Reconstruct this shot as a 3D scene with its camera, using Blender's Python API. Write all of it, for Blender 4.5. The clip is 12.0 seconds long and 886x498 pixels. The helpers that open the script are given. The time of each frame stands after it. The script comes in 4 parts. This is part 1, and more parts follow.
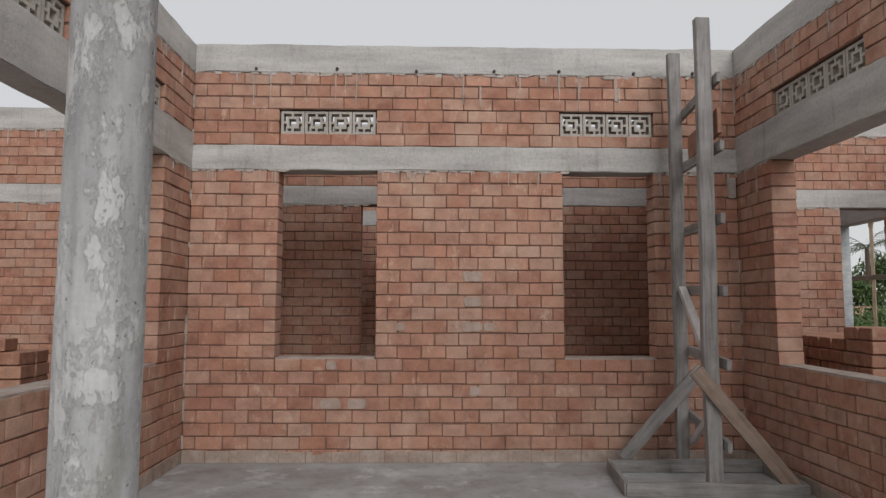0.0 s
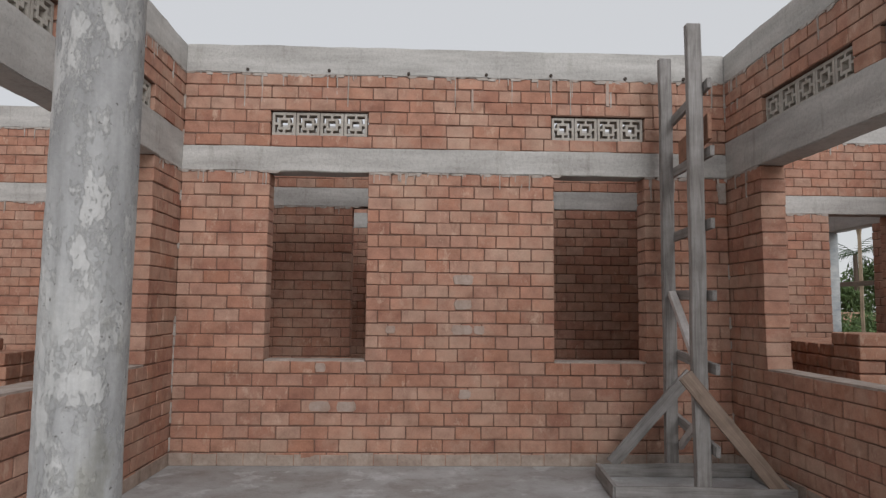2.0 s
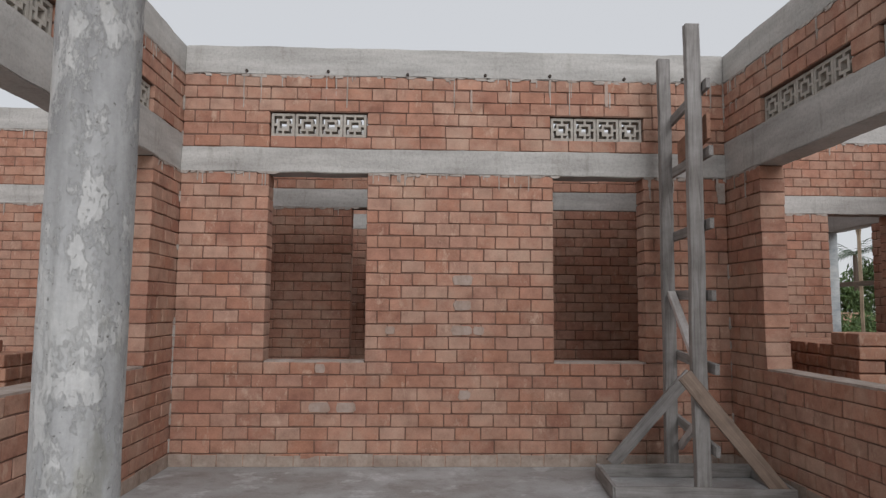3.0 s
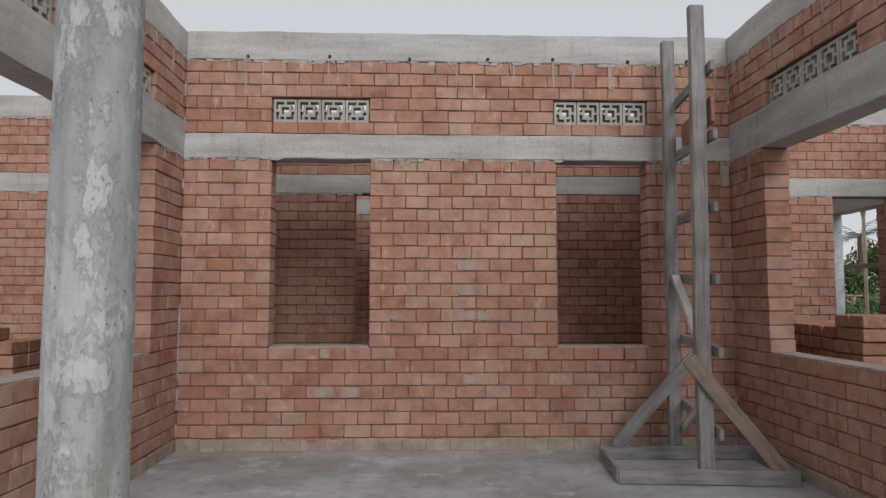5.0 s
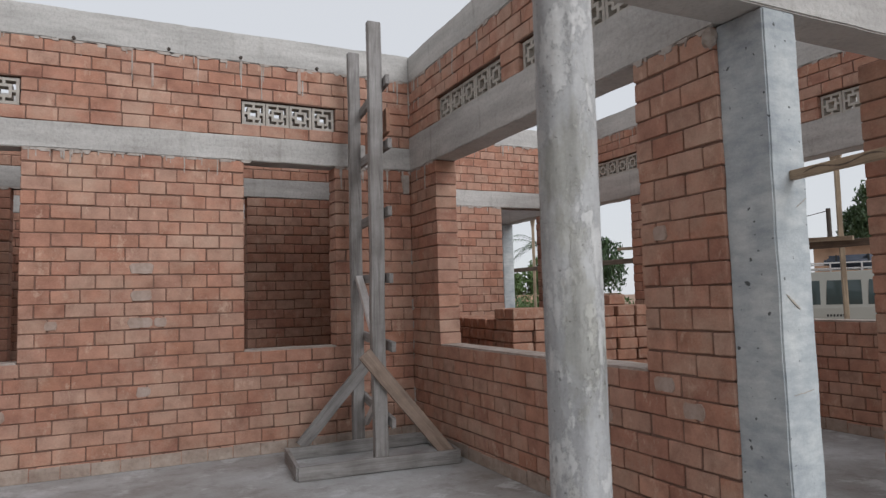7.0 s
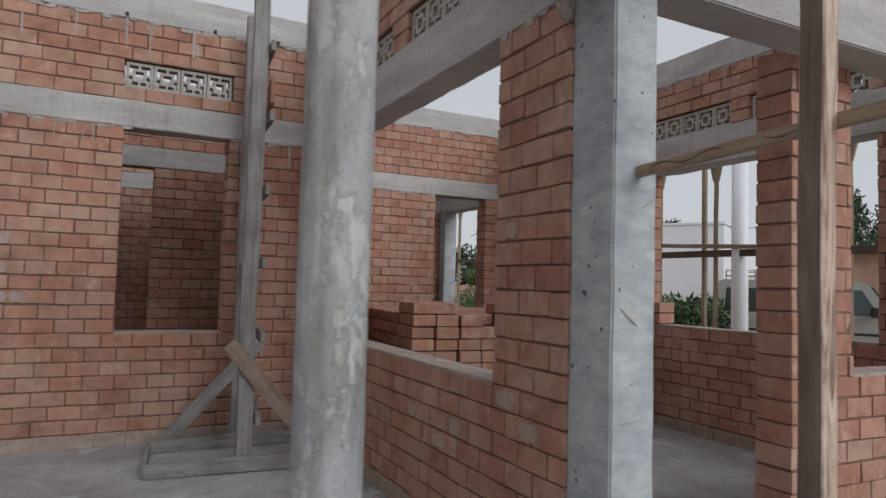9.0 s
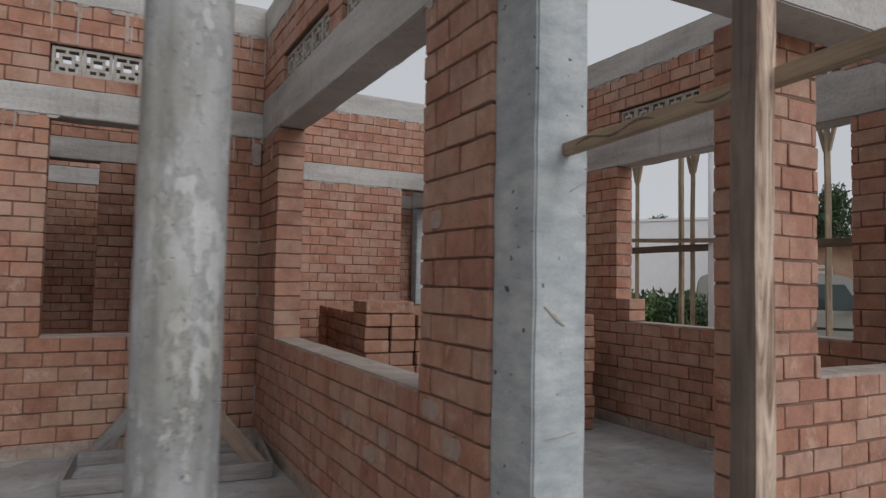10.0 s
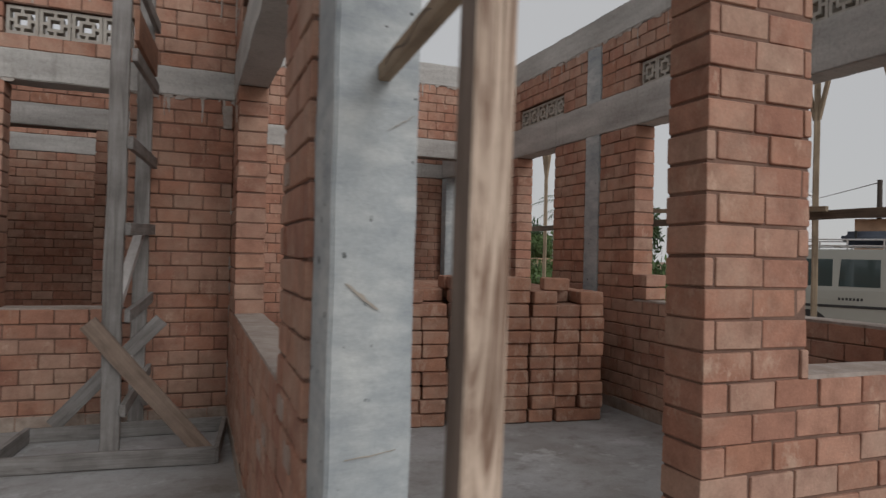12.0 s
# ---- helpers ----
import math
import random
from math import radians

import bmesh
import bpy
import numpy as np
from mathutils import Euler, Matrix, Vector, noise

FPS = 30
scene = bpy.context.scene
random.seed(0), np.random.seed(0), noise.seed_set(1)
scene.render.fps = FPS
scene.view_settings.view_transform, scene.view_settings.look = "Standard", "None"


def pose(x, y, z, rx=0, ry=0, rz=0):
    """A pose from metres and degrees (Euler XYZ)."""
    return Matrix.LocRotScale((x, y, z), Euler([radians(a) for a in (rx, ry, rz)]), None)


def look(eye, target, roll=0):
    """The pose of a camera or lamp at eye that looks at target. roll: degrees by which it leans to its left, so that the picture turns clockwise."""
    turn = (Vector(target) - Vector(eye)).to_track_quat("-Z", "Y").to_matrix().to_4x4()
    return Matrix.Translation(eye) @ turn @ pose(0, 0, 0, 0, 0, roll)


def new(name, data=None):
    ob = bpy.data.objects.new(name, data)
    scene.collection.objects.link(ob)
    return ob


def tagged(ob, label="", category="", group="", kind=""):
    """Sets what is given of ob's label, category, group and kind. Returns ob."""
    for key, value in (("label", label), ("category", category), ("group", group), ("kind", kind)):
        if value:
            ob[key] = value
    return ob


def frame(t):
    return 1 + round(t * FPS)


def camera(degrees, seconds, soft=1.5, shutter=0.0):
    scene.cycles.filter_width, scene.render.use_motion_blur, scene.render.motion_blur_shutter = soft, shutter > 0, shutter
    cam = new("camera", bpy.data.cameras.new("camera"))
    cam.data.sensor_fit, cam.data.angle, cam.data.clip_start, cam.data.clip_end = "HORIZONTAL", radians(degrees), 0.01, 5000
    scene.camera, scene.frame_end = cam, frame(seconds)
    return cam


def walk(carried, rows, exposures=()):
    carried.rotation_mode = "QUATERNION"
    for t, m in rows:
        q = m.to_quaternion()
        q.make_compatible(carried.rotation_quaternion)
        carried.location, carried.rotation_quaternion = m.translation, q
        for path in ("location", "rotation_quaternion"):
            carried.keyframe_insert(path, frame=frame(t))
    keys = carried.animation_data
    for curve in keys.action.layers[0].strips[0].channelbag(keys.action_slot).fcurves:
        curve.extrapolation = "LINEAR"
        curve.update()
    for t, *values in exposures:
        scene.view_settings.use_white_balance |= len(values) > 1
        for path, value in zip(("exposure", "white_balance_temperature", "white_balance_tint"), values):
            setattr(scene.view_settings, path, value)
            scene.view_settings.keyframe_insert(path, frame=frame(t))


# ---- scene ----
cam = camera(67.9, 12.0, soft=1.35, shutter=0.6)
PATH = [
    (0, (-0.119, -0.106, 1.31), (-0.074, 1.887, 1.479), 0.2),
    (0.5, (-0.116, -0.107, 1.314), (-0.068, 1.884, 1.494), 0.0),
    (1, (-0.107, -0.1, 1.308), (-0.055, 1.891, 1.491), 0.4),
    (1.5, (-0.102, -0.095, 1.314), (-0.042, 1.896, 1.494), 0.1),
    (2, (-0.111, -0.1, 1.31), (-0.041, 1.891, 1.488), 0.6),
    (2.5, (-0.109, -0.1, 1.304), (-0.038, 1.89, 1.489), 0.6),
    (4.5, (-0.101, -0.096, 1.306), (-0.039, 1.898, 1.453), -0.1),
    (5, (-0.109, -0.102, 1.307), (-0.048, 1.892, 1.443), 0.1),
    (5.5, (-0.03, -0.125, 1.302), (0.187, 1.858, 1.449), 0.9),
    (6, (0.035, -0.146, 1.299), (0.623, 1.759, 1.455), 0.6),
    (6.5, (0.091, -0.196, 1.29), (0.887, 1.632, 1.438), -0.1),
    (7, (0.177, -0.19, 1.255), (1.036, 1.61, 1.404), -1.5),
    (9, (0.983, -0.158, 1.3), (1.887, 1.623, 1.408), 1.6),
    (9.5, (1.173, -0.084, 1.276), (2.094, 1.69, 1.358), 1.8),
    (10, (1.387, -0.011, 1.3), (2.316, 1.757, 1.403), 1.1),
    (10.5, (1.635, 0.034, 1.298), (2.505, 1.833, 1.394), 1.9),
    (11, (1.854, 0.024, 1.291), (2.553, 1.896, 1.368), 1.7),
    (11.5, (2.085, 0.08, 1.295), (2.782, 1.954, 1.326), 2.3),
    (12, (2.288, 0.147, 1.303), (3.001, 2.016, 1.323), 1.4),
]
walk(cam, [(t, look(eye, target, roll)) for t, eye, target, roll in PATH],
     exposures=[(0, 0.72, 6150, 10), (2.5, 0.72, 6040, 10), (5.2, 0.71, 5980, 10), (6.5, 0.86, 5950, 10), (9.0, 0.54, 5900, 10), (10.5, 0.41, 6060, 10), (12.0, 0.31, 6180, 10)])

# ---- sky, sun, exposure ----
world = bpy.data.worlds.new("overcast_sky")
scene.world = world
world.use_nodes = True
wn = world.node_tree
wn.nodes.clear()
sky = wn.nodes.new("ShaderNodeTexSky")
sky.sky_type = "NISHITA"
sky.sun_disc = False
sky.sun_elevation, sky.sun_rotation = radians(30.6), radians(165.5)
grey = wn.nodes.new("ShaderNodeMix")
grey.data_type = "RGBA"
grey.inputs["Factor"].default_value = 0.95
grey.inputs["B"].default_value = (4.04, 3.91, 3.74, 1)
bg = wn.nodes.new("ShaderNodeBackground")
bg.inputs["Strength"].default_value = 0.1
wout = wn.nodes.new("ShaderNodeOutputWorld")
wn.links.new(sky.outputs[0], grey.inputs["A"])
wn.links.new(grey.outputs["Result"], bg.inputs["Color"])
wn.links.new(bg.outputs[0], wout.inputs[0])

sun_data = bpy.data.lights.new("sun", "SUN")
sun_data.energy, sun_data.angle, sun_data.color = 1.12, radians(34), (1.0, 0.96, 0.92)
sun = new("sun", sun_data)
sun.matrix_world = look((2.2, -8.5, 5.2), (0, 0, 0))


# ---- materials ----
def mat(name, rough=0.8, metal=0.0):
    m = bpy.data.materials.new(name)
    m.use_nodes = True
    nt = m.node_tree
    b = nt.nodes["Principled BSDF"]
    b.inputs["Roughness"].default_value = rough
    b.inputs["Metallic"].default_value = metal
    return m, nt, b


def node(nt, kind, **values):
    n = nt.nodes.new(kind)
    for k, v in values.items():
        n.inputs[k].default_value = v
    return n


def ramp(nt, fac, stops):
    r = nt.nodes.new("ShaderNodeValToRGB")
    el = r.color_ramp.elements
    while len(el) < len(stops):
        el.new(0.5)
    for e, (p, c) in zip(el, stops):
        e.position, e.color = p, (*c, 1) if len(c) == 3 else c
    nt.links.new(fac, r.inputs[0])
    return r.outputs[0]


def mix(nt, fac, a, b, mode="MIX"):
    m = nt.nodes.new("ShaderNodeMix")
    m.data_type, m.blend_type = "RGBA", mode
    for sock, v in ((m.inputs["Factor"], fac), (m.inputs["A"], a), (m.inputs["B"], b)):
        if isinstance(v, (int, float)):
            sock.default_value = v
        elif isinstance(v, tuple):
            sock.default_value = (*v, 1)
        else:
            nt.links.new(v, sock)
    return m.outputs["Result"]


def world_noise(nt, scale, detail=4.0, rough=0.55, stretch=(1, 1, 1), shift=None):
    geo = nt.nodes.new("ShaderNodeNewGeometry")
    mp = node(nt, "ShaderNodeMapping", Scale=stretch)
    nt.links.new(geo.outputs["Position"], mp.inputs["Vector"])
    if shift is not None:
        add = nt.nodes.new("ShaderNodeVectorMath")
        nt.links.new(mp.outputs[0], add.inputs[0])
        nt.links.new(shift, add.inputs[1])
        src = add.outputs[0]
    else:
        src = mp.outputs[0]
    n = node(nt, "ShaderNodeTexNoise", Scale=scale, Detail=detail, Roughness=rough)
    nt.links.new(src, n.inputs["Vector"])
    return n.outputs["Fac"]


def bump(nt, b, height, strength, distance=0.01):
    bm_ = node(nt, "ShaderNodeBump", Strength=strength, Distance=distance)
    nt.links.new(height, bm_.inputs["Height"])
    nt.links.new(bm_.outputs[0], b.inputs["Normal"])


def brick_material(name, tones, dust=(0.475, 0.335, 0.25), cover=0.575):
    m, nt, b = mat(name, 0.9)
    info = nt.nodes.new("ShaderNodeObjectInfo")
    geo = nt.nodes.new("ShaderNodeNewGeometry")
    add = nt.nodes.new("ShaderNodeMath")
    add.operation = "ADD"
    nt.links.new(info.outputs["Random"], add.inputs[0])
    nt.links.new(geo.outputs["Random Per Island"], add.inputs[1])
    fr = nt.nodes.new("ShaderNodeMath")
    fr.operation = "FRACT"
    nt.links.new(add.outputs[0], fr.inputs[0])
    n = len(tones)
    tones = [(r * 0.995, g * 1.035, bl * 1.05) for r, g, bl in tones]
    base = ramp(nt, fr.outputs[0], [(i / (n - 1), c) for i, c in enumerate(tones)])
    cloud = world_noise(nt, 9, 5, 0.6)
    base = mix(nt, 0.75, base, ramp(nt, cloud, [(0.3, (0.62, 0.58, 0.56)), (0.5, (0.95, 0.94, 0.93)), (0.7, (1.2, 1.19, 1.17))]), "MULTIPLY")
    pale = ramp(nt, world_noise(nt, 2.4, 9, 0.72), [(0.47, (0, 0, 0)), (0.70, (0.75, 0.75, 0.75))])
    base = mix(nt, pale, base, dust)
    bloom = ramp(nt, world_noise(nt, 11, 7, 0.7, (1, 1, 0.55)), [(cover, (0, 0, 0)), (cover + 0.10, (0.68, 0.68, 0.68))])
    base = mix(nt, bloom, base, tuple(c * 1.15 for c in dust))
    grit = world_noise(nt, 90, 3, 0.7)
    base = mix(nt, 0.5, base, ramp(nt, grit, [(0.3, (0.75, 0.72, 0.7)), (0.7, (1.15, 1.15, 1.15))]), "MULTIPLY")
    nt.links.new(base, b.inputs["Base Color"])
    h = mix(nt, 0.5, grit, world_noise(nt, 28, 4, 0.6))
    bump(nt, b, h, 0.5, 0.006)
    return m


def concrete_material(name, light, dark, scale=2.2, relief=0.5, stretch=(1, 1, 1), speck=0.6):
    m, nt, b = mat(name, 0.85)
    big = world_noise(nt, scale, 6, 0.62, stretch)
    base = ramp(nt, big, [(0.3, dark), (0.5, tuple((a + c) / 2 for a, c in zip(light, dark))), (0.68, light)])
    fine = world_noise(nt, 42, 4, 0.7)
    base = mix(nt, speck, base, ramp(nt, fine, [(0.28, (0.7, 0.7, 0.7)), (0.5, (1, 1, 1)), (0.75, (1.12, 1.12, 1.12))]), "MULTIPLY")
    runs = ramp(nt, world_noise(nt, 3.5, 4, 0.6, (3.0, 3.0, 0.5)), [(0.58, (1, 1, 1)), (0.75, (0.74, 0.73, 0.7))])
    base = mix(nt, 0.8, base, runs, "MULTIPLY")
    nt.links.new(base, b.inputs["Base Color"])
    bump(nt, b, mix(nt, 0.5, fine, world_noise(nt, 11, 6, 0.7)), relief, 0.012)
    return m


def wood_material(name, light, dark, along="Z", grain=1.0, fine=14, lo=0.3, hi=0.7):
    m, nt, b = mat(name, 0.75)
    co = nt.nodes.new("ShaderNodeTexCoord")
    st = {"X": (0.7, fine, fine), "Y": (fine, 0.7, fine), "Z": (fine, fine, 0.7)}[along]
    mp = node(nt, "ShaderNodeMapping", Scale=st)
    nt.links.new(co.outputs["Object"], mp.inputs["Vector"])
    n = node(nt, "ShaderNodeTexNoise", Scale=2.2, Detail=6.0, Roughness=0.65, Distortion=1.1 * grain)
    nt.links.new(mp.outputs[0], n.inputs["Vector"])
    base = ramp(nt, n.outputs["Fac"], [(lo, dark), ((lo + hi) / 2, tuple(0.6 * a + 0.4 * c for a, c in zip(light, dark))), (hi, light)])
    stain = ramp(nt, world_noise(nt, 4, 6, 0.65), [(0.35, (0.6, 0.58, 0.56)), (0.65, (1.1, 1.1, 1.1))])
    base = mix(nt, 0.75, base, stain, "MULTIPLY")
    nt.links.new(base, b.inputs["Base Color"])
    bump(nt, b, n.outputs["Fac"], 0.4, 0.004)
    return m


def plain_material(name, colour, rough=0.6, metal=0.0, vary=0.25, scale=8):
    m, nt, b = mat(name, rough, metal)
    lo = tuple(c * (1 - vary) for c in colour)
    base = ramp(nt, world_noise(nt, scale, 5, 0.6), [(0.3, lo), (0.7, colour)])
    nt.links.new(base, b.inputs["Base Color"])
    return m


BRICK = brick_material("fired_earth_brick", [(0.402, 0.196, 0.129), (0.326, 0.152, 0.103), (0.446, 0.233, 0.160), (0.358, 0.172, 0.118), (0.435, 0.263, 0.194),
                                             (0.380, 0.177, 0.112), (0.402, 0.239, 0.174), (0.391, 0.189, 0.125)])
LOOSE = brick_material("loose_brick", [(0.385, 0.188, 0.118), (0.30, 0.140, 0.090), (0.42, 0.215, 0.140), (0.35, 0.168, 0.106)],
                       dust=(0.43, 0.30, 0.225), cover=0.53)
MORTAR = concrete_material("joint_mortar", (0.22, 0.128, 0.092), (0.125, 0.072, 0.052), 6, 0.4)
CONCRETE = concrete_material("cast_concrete", (0.53, 0.515, 0.485), (0.32, 0.305, 0.285), 2.4, 0.8, (0.45, 0.45, 2.6))
def column_material(name):
    """Poorly compacted column concrete: crisp pale laitance patches, darker seams, pits."""
    m, nt, b = mat(name, 0.85)
    big = world_noise(nt, 3.0, 7, 0.62, (1.5, 1.5, 0.6))
    base = ramp(nt, big, [(0.34, (0.292, 0.29, 0.288)), (0.5, (0.388, 0.386, 0.382)), (0.66, (0.478, 0.474, 0.46))])
    patch = ramp(nt, world_noise(nt, 8.5, 11, 0.78, (1.2, 1.2, 0.6)), [(0.50, (0, 0, 0)), (0.545, (0.8, 0.8, 0.8))])
    base = mix(nt, patch, base, mix(nt, world_noise(nt, 22, 6, 0.7), (0.44, 0.436, 0.425), (0.60, 0.592, 0.572)))
    damp = ramp(nt, world_noise(nt, 2.6, 5, 0.6, (2.2, 2.2, 0.35)), [(0.54, (1, 1, 1)), (0.64, (0.80, 0.80, 0.80))])
    base = mix(nt, 0.9, base, damp, "MULTIPLY")
    streak = ramp(nt, world_noise(nt, 5.5, 6, 0.65, (4.0, 4.0, 0.16)), [(0.34, (0.86, 0.86, 0.85)), (0.5, (1, 1, 1)), (0.66, (1.08, 1.08, 1.06))])
    base = mix(nt, 0.85, base, streak, "MULTIPLY")
    olive = ramp(nt, world_noise(nt, 1.9, 6, 0.6, (1.6, 1.6, 0.7)), [(0.55, (1, 1, 1)), (0.60, (0.78, 0.77, 0.71))])
    base = mix(nt, 0.9, base, olive, "MULTIPLY")
    pit = ramp(nt, world_noise(nt, 55, 2, 0.5), [(0.25, (0.42, 0.41, 0.39)), (0.31, (1, 1, 1))])
    base = mix(nt, 0.9, base, pit, "MULTIPLY")
    fine = world_noise(nt, 75, 3, 0.7)
    base = mix(nt, 0.4, base, ramp(nt, fine, [(0.3, (0.75, 0.75, 0.75)), (0.7, (1.12, 1.12, 1.12))]), "MULTIPLY")
    nt.links.new(base, b.inputs["Base Color"])
    bump(nt, b, mix(nt, 0.5, mix(nt, 0.5, patch, pit), world_noise(nt, 16, 7, 0.7)), 0.7, 0.012)
    return m


PILLAR = column_material("rough_column_concrete")
def trowelled_material(name):
    """Smooth formed concrete with faint trowel streaks, hairline scratches and blow holes."""
    m, nt, b = mat(name, 0.8)
    base = ramp(nt, world_noise(nt, 2.4, 7, 0.62), [(0.32, (0.27, 0.295, 0.31)), (0.5, (0.40, 0.425, 0.435)), (0.68, (0.52, 0.535, 0.525))])
    wipe = ramp(nt, world_noise(nt, 7, 5, 0.65, (1, 1, 2.6)), [(0.35, (0.76, 0.78, 0.80)), (0.62, (1.08, 1.08, 1.06))])
    base = mix(nt, 0.9, base, wipe, "MULTIPLY")
    hole = ramp(nt, world_noise(nt, 30, 2, 0.4), [(0.245, (0.22, 0.22, 0.21)), (0.285, (1, 1, 1))])
    base = mix(nt, 1.0, base, hole, "MULTIPLY")
    fine = world_noise(nt, 90, 3, 0.7)
    base = mix(nt, 0.35, base, ramp(nt, fine, [(0.3, (0.78, 0.78, 0.78)), (0.7, (1.1, 1.1, 1.1))]), "MULTIPLY")
    nt.links.new(base, b.inputs["Base Color"])
    bump(nt, b, mix(nt, 0.5, mix(nt, 0.5, hole, fine), world_noise(nt, 9, 6, 0.65)), 0.5, 0.008)
    return m


SQUARE = trowelled_material("smooth_column_concrete")
SILLS = concrete_material("sill_cement", (0.42, 0.36, 0.32), (0.27, 0.21, 0.17), 7, 0.6)
def screed_material(name):
    m, nt, b = mat(name, 0.8)
    base = ramp(nt, world_noise(nt, 0.9, 7, 0.65), [(0.33, (0.26, 0.238, 0.218)), (0.47, (0.335, 0.328, 0.318)), (0.58, (0.41, 0.41, 0.408)), (0.72, (0.49, 0.494, 0.498))])
    spill = ramp(nt, world_noise(nt, 2.6, 9, 0.7), [(0.56, (0, 0, 0)), (0.62, (0.6, 0.6, 0.6))])
    base = mix(nt, spill, base, (0.55, 0.555, 0.56))
    dirt = ramp(nt, world_noise(nt, 6, 6, 0.7), [(0.30, (0.68, 0.645, 0.61)), (0.5, (1, 1, 1))])
    base = mix(nt, 0.8, base, dirt, "MULTIPLY")
    fine = world_noise(nt, 60, 4, 0.7)
    base = mix(nt, 0.4, base, ramp(nt, fine, [(0.3, (0.72, 0.72, 0.72)), (0.7, (1.12, 1.12, 1.12))]), "MULTIPLY")
    nt.links.new(base, b.inputs["Base Color"])
    bump(nt, b, mix(nt, 0.5, fine, world_noise(nt, 8, 6, 0.65)), 0.5, 0.01)
    return m


SCREED = screed_material("floor_screed")
DRIP = concrete_material("cement_splash", (0.46, 0.42, 0.38), (0.31, 0.26, 0.22), 9, 0.6)
VENT = concrete_material("vent_block_cement", (0.46, 0.43, 0.38), (0.33, 0.30, 0.26), 5, 0.4)
OLD_WOOD = wood_material("weathered_timber", (0.35, 0.335, 0.32), (0.16, 0.148, 0.138))
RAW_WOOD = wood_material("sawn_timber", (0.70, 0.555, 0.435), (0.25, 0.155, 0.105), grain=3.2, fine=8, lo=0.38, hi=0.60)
DARK_TIMBER = wood_material("dark_timber", (0.25, 0.19, 0.15), (0.10, 0.073, 0.058), grain=1.2, fine=9)
RAIL_WOOD = wood_material("sawn_rail_timber", (0.40, 0.30, 0.20), (0.20, 0.14, 0.09), grain=1.6)
# near-black floor colour, chosen to keep bounced light off the passage walls
LOW_BOUNCE = concrete_material("low_bounce_floor", (0.10, 0.062, 0.044), (0.05, 0.031, 0.023), 2.5, 0.8)
EARTH = concrete_material("bare_earth", (0.36, 0.25, 0.17), (0.24, 0.15, 0.10), 0.5, 0.6)


# ---- mesh helpers ----
def box_bm(bm, x0, x1, y0, y1, z0, z1, bevel=0.0):
    mx = Matrix.Translation(((x0 + x1) / 2, (y0 + y1) / 2, (z0 + z1) / 2)) @ Matrix.Diagonal((x1 - x0, y1 - y0, z1 - z0, 1))
    r = bmesh.ops.create_cube(bm, size=1, matrix=mx)
    if bevel:
        es = list({e for v in r["verts"] for e in v.link_edges})
        bmesh.ops.bevel(bm, geom=es, offset=bevel, segments=1, affect="EDGES")
    return bm


def mesh_of(bm, name, material, smooth=False):
    me = bpy.data.meshes.new(name)
    bm.to_mesh(me)
    bm.free()
    me.materials.append(material)
    if smooth:
        for p in me.polygons:
            p.use_smooth = True
    return me


def part(name, bm, material, parent=None, label="", smooth=False):
    ob = new(name, mesh_of(bm, name, material, smooth))
    if parent:
        ob.parent = parent
    if label:
        tagged(ob, label)
    return ob


def beam_bm(bm, a, b, w, h, bevel=0.004):
    """A squared timber from a to b, w wide across and h deep."""
    a, b = Vector(a), Vector(b)
    d = b - a
    q = d.to_track_quat("Z", "Y").to_matrix().to_4x4()
    mx = Matrix.Translation((a + b) / 2) @ q @ Matrix.Diagonal((w, h, d.length, 1))
    r = bmesh.ops.create_cube(bm, size=1, matrix=mx)
    if bevel:
        es = list({e for v in r["verts"] for e in v.link_edges})
        bmesh.ops.bevel(bm, geom=es, offset=bevel, segments=1, affect="EDGES")
    return bm


def timber(name, a, b, w, h, material, parent=None, label="", twist=0.0, edge=None):
    """A timber as an object of its own, its length along its local z."""
    a, b = Vector(a), Vector(b)
    d = b - a
    bm = bmesh.new()
    n = max(2, int(d.length / 0.25))
    bmesh.ops.create_cube(bm, size=1, matrix=Matrix.Diagonal((w, h, d.length, 1)))
    es = [e for e in bm.edges if abs(e.verts[0].co.z - e.verts[1].co.z) > 0.1 * d.length]
    bmesh.ops.subdivide_edges(bm, edges=es, cuts=n, use_grid_fill=True)
    sharp = [e for e in bm.edges if len(e.link_faces) == 2 and e.calc_face_angle(0) > 1]
    bmesh.ops.bevel(bm, geom=sharp, offset=min(w, h) * 0.07, segments=1, affect="EDGES")
    seed = Vector((a.x * 7, a.y * 5, a.z * 3))
    for v in bm.verts:
        k = noise.noise(Vector((0, 0, v.co.z * 1.6)) + seed)
        k2 = noise.noise(Vector((3, 0, v.co.z * 1.3)) + seed)
        v.co.x += 0.10 * w * k
        v.co.y += 0.10 * h * k2
    ob = part(name, bm, material, parent, label)
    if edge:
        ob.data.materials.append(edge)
        # faces across local x take the edge material, the rest keep the first
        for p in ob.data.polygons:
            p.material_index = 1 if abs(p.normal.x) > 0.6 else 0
    ob.matrix_local = Matrix.Translation((a + b) / 2) @ d.to_track_quat("Z", "Y").to_matrix().to_4x4() @ pose(0, 0, 0, 0, 0, twist)
    return ob


# ---- plan ----
C = 0.107                      # one brick course
T = 0.20                       # wall thickness
BL = 0.214                     # brick length with its joint
SILL, HEAD, LINTEL, RING, TOP = 8 * C, 23 * C, 25 * C, 31 * C, 3.57
VENT0, VENT1 = 26 * C, 28 * C
XW, XE, YN = -2.15, 2.57, 5.5  # inner faces of the porch
YN2, YN3, XR, YS = 7.45, 9.45, 5.80, 1.88
HIGH = 26 * C                  # top of the deeper beams on the side walls

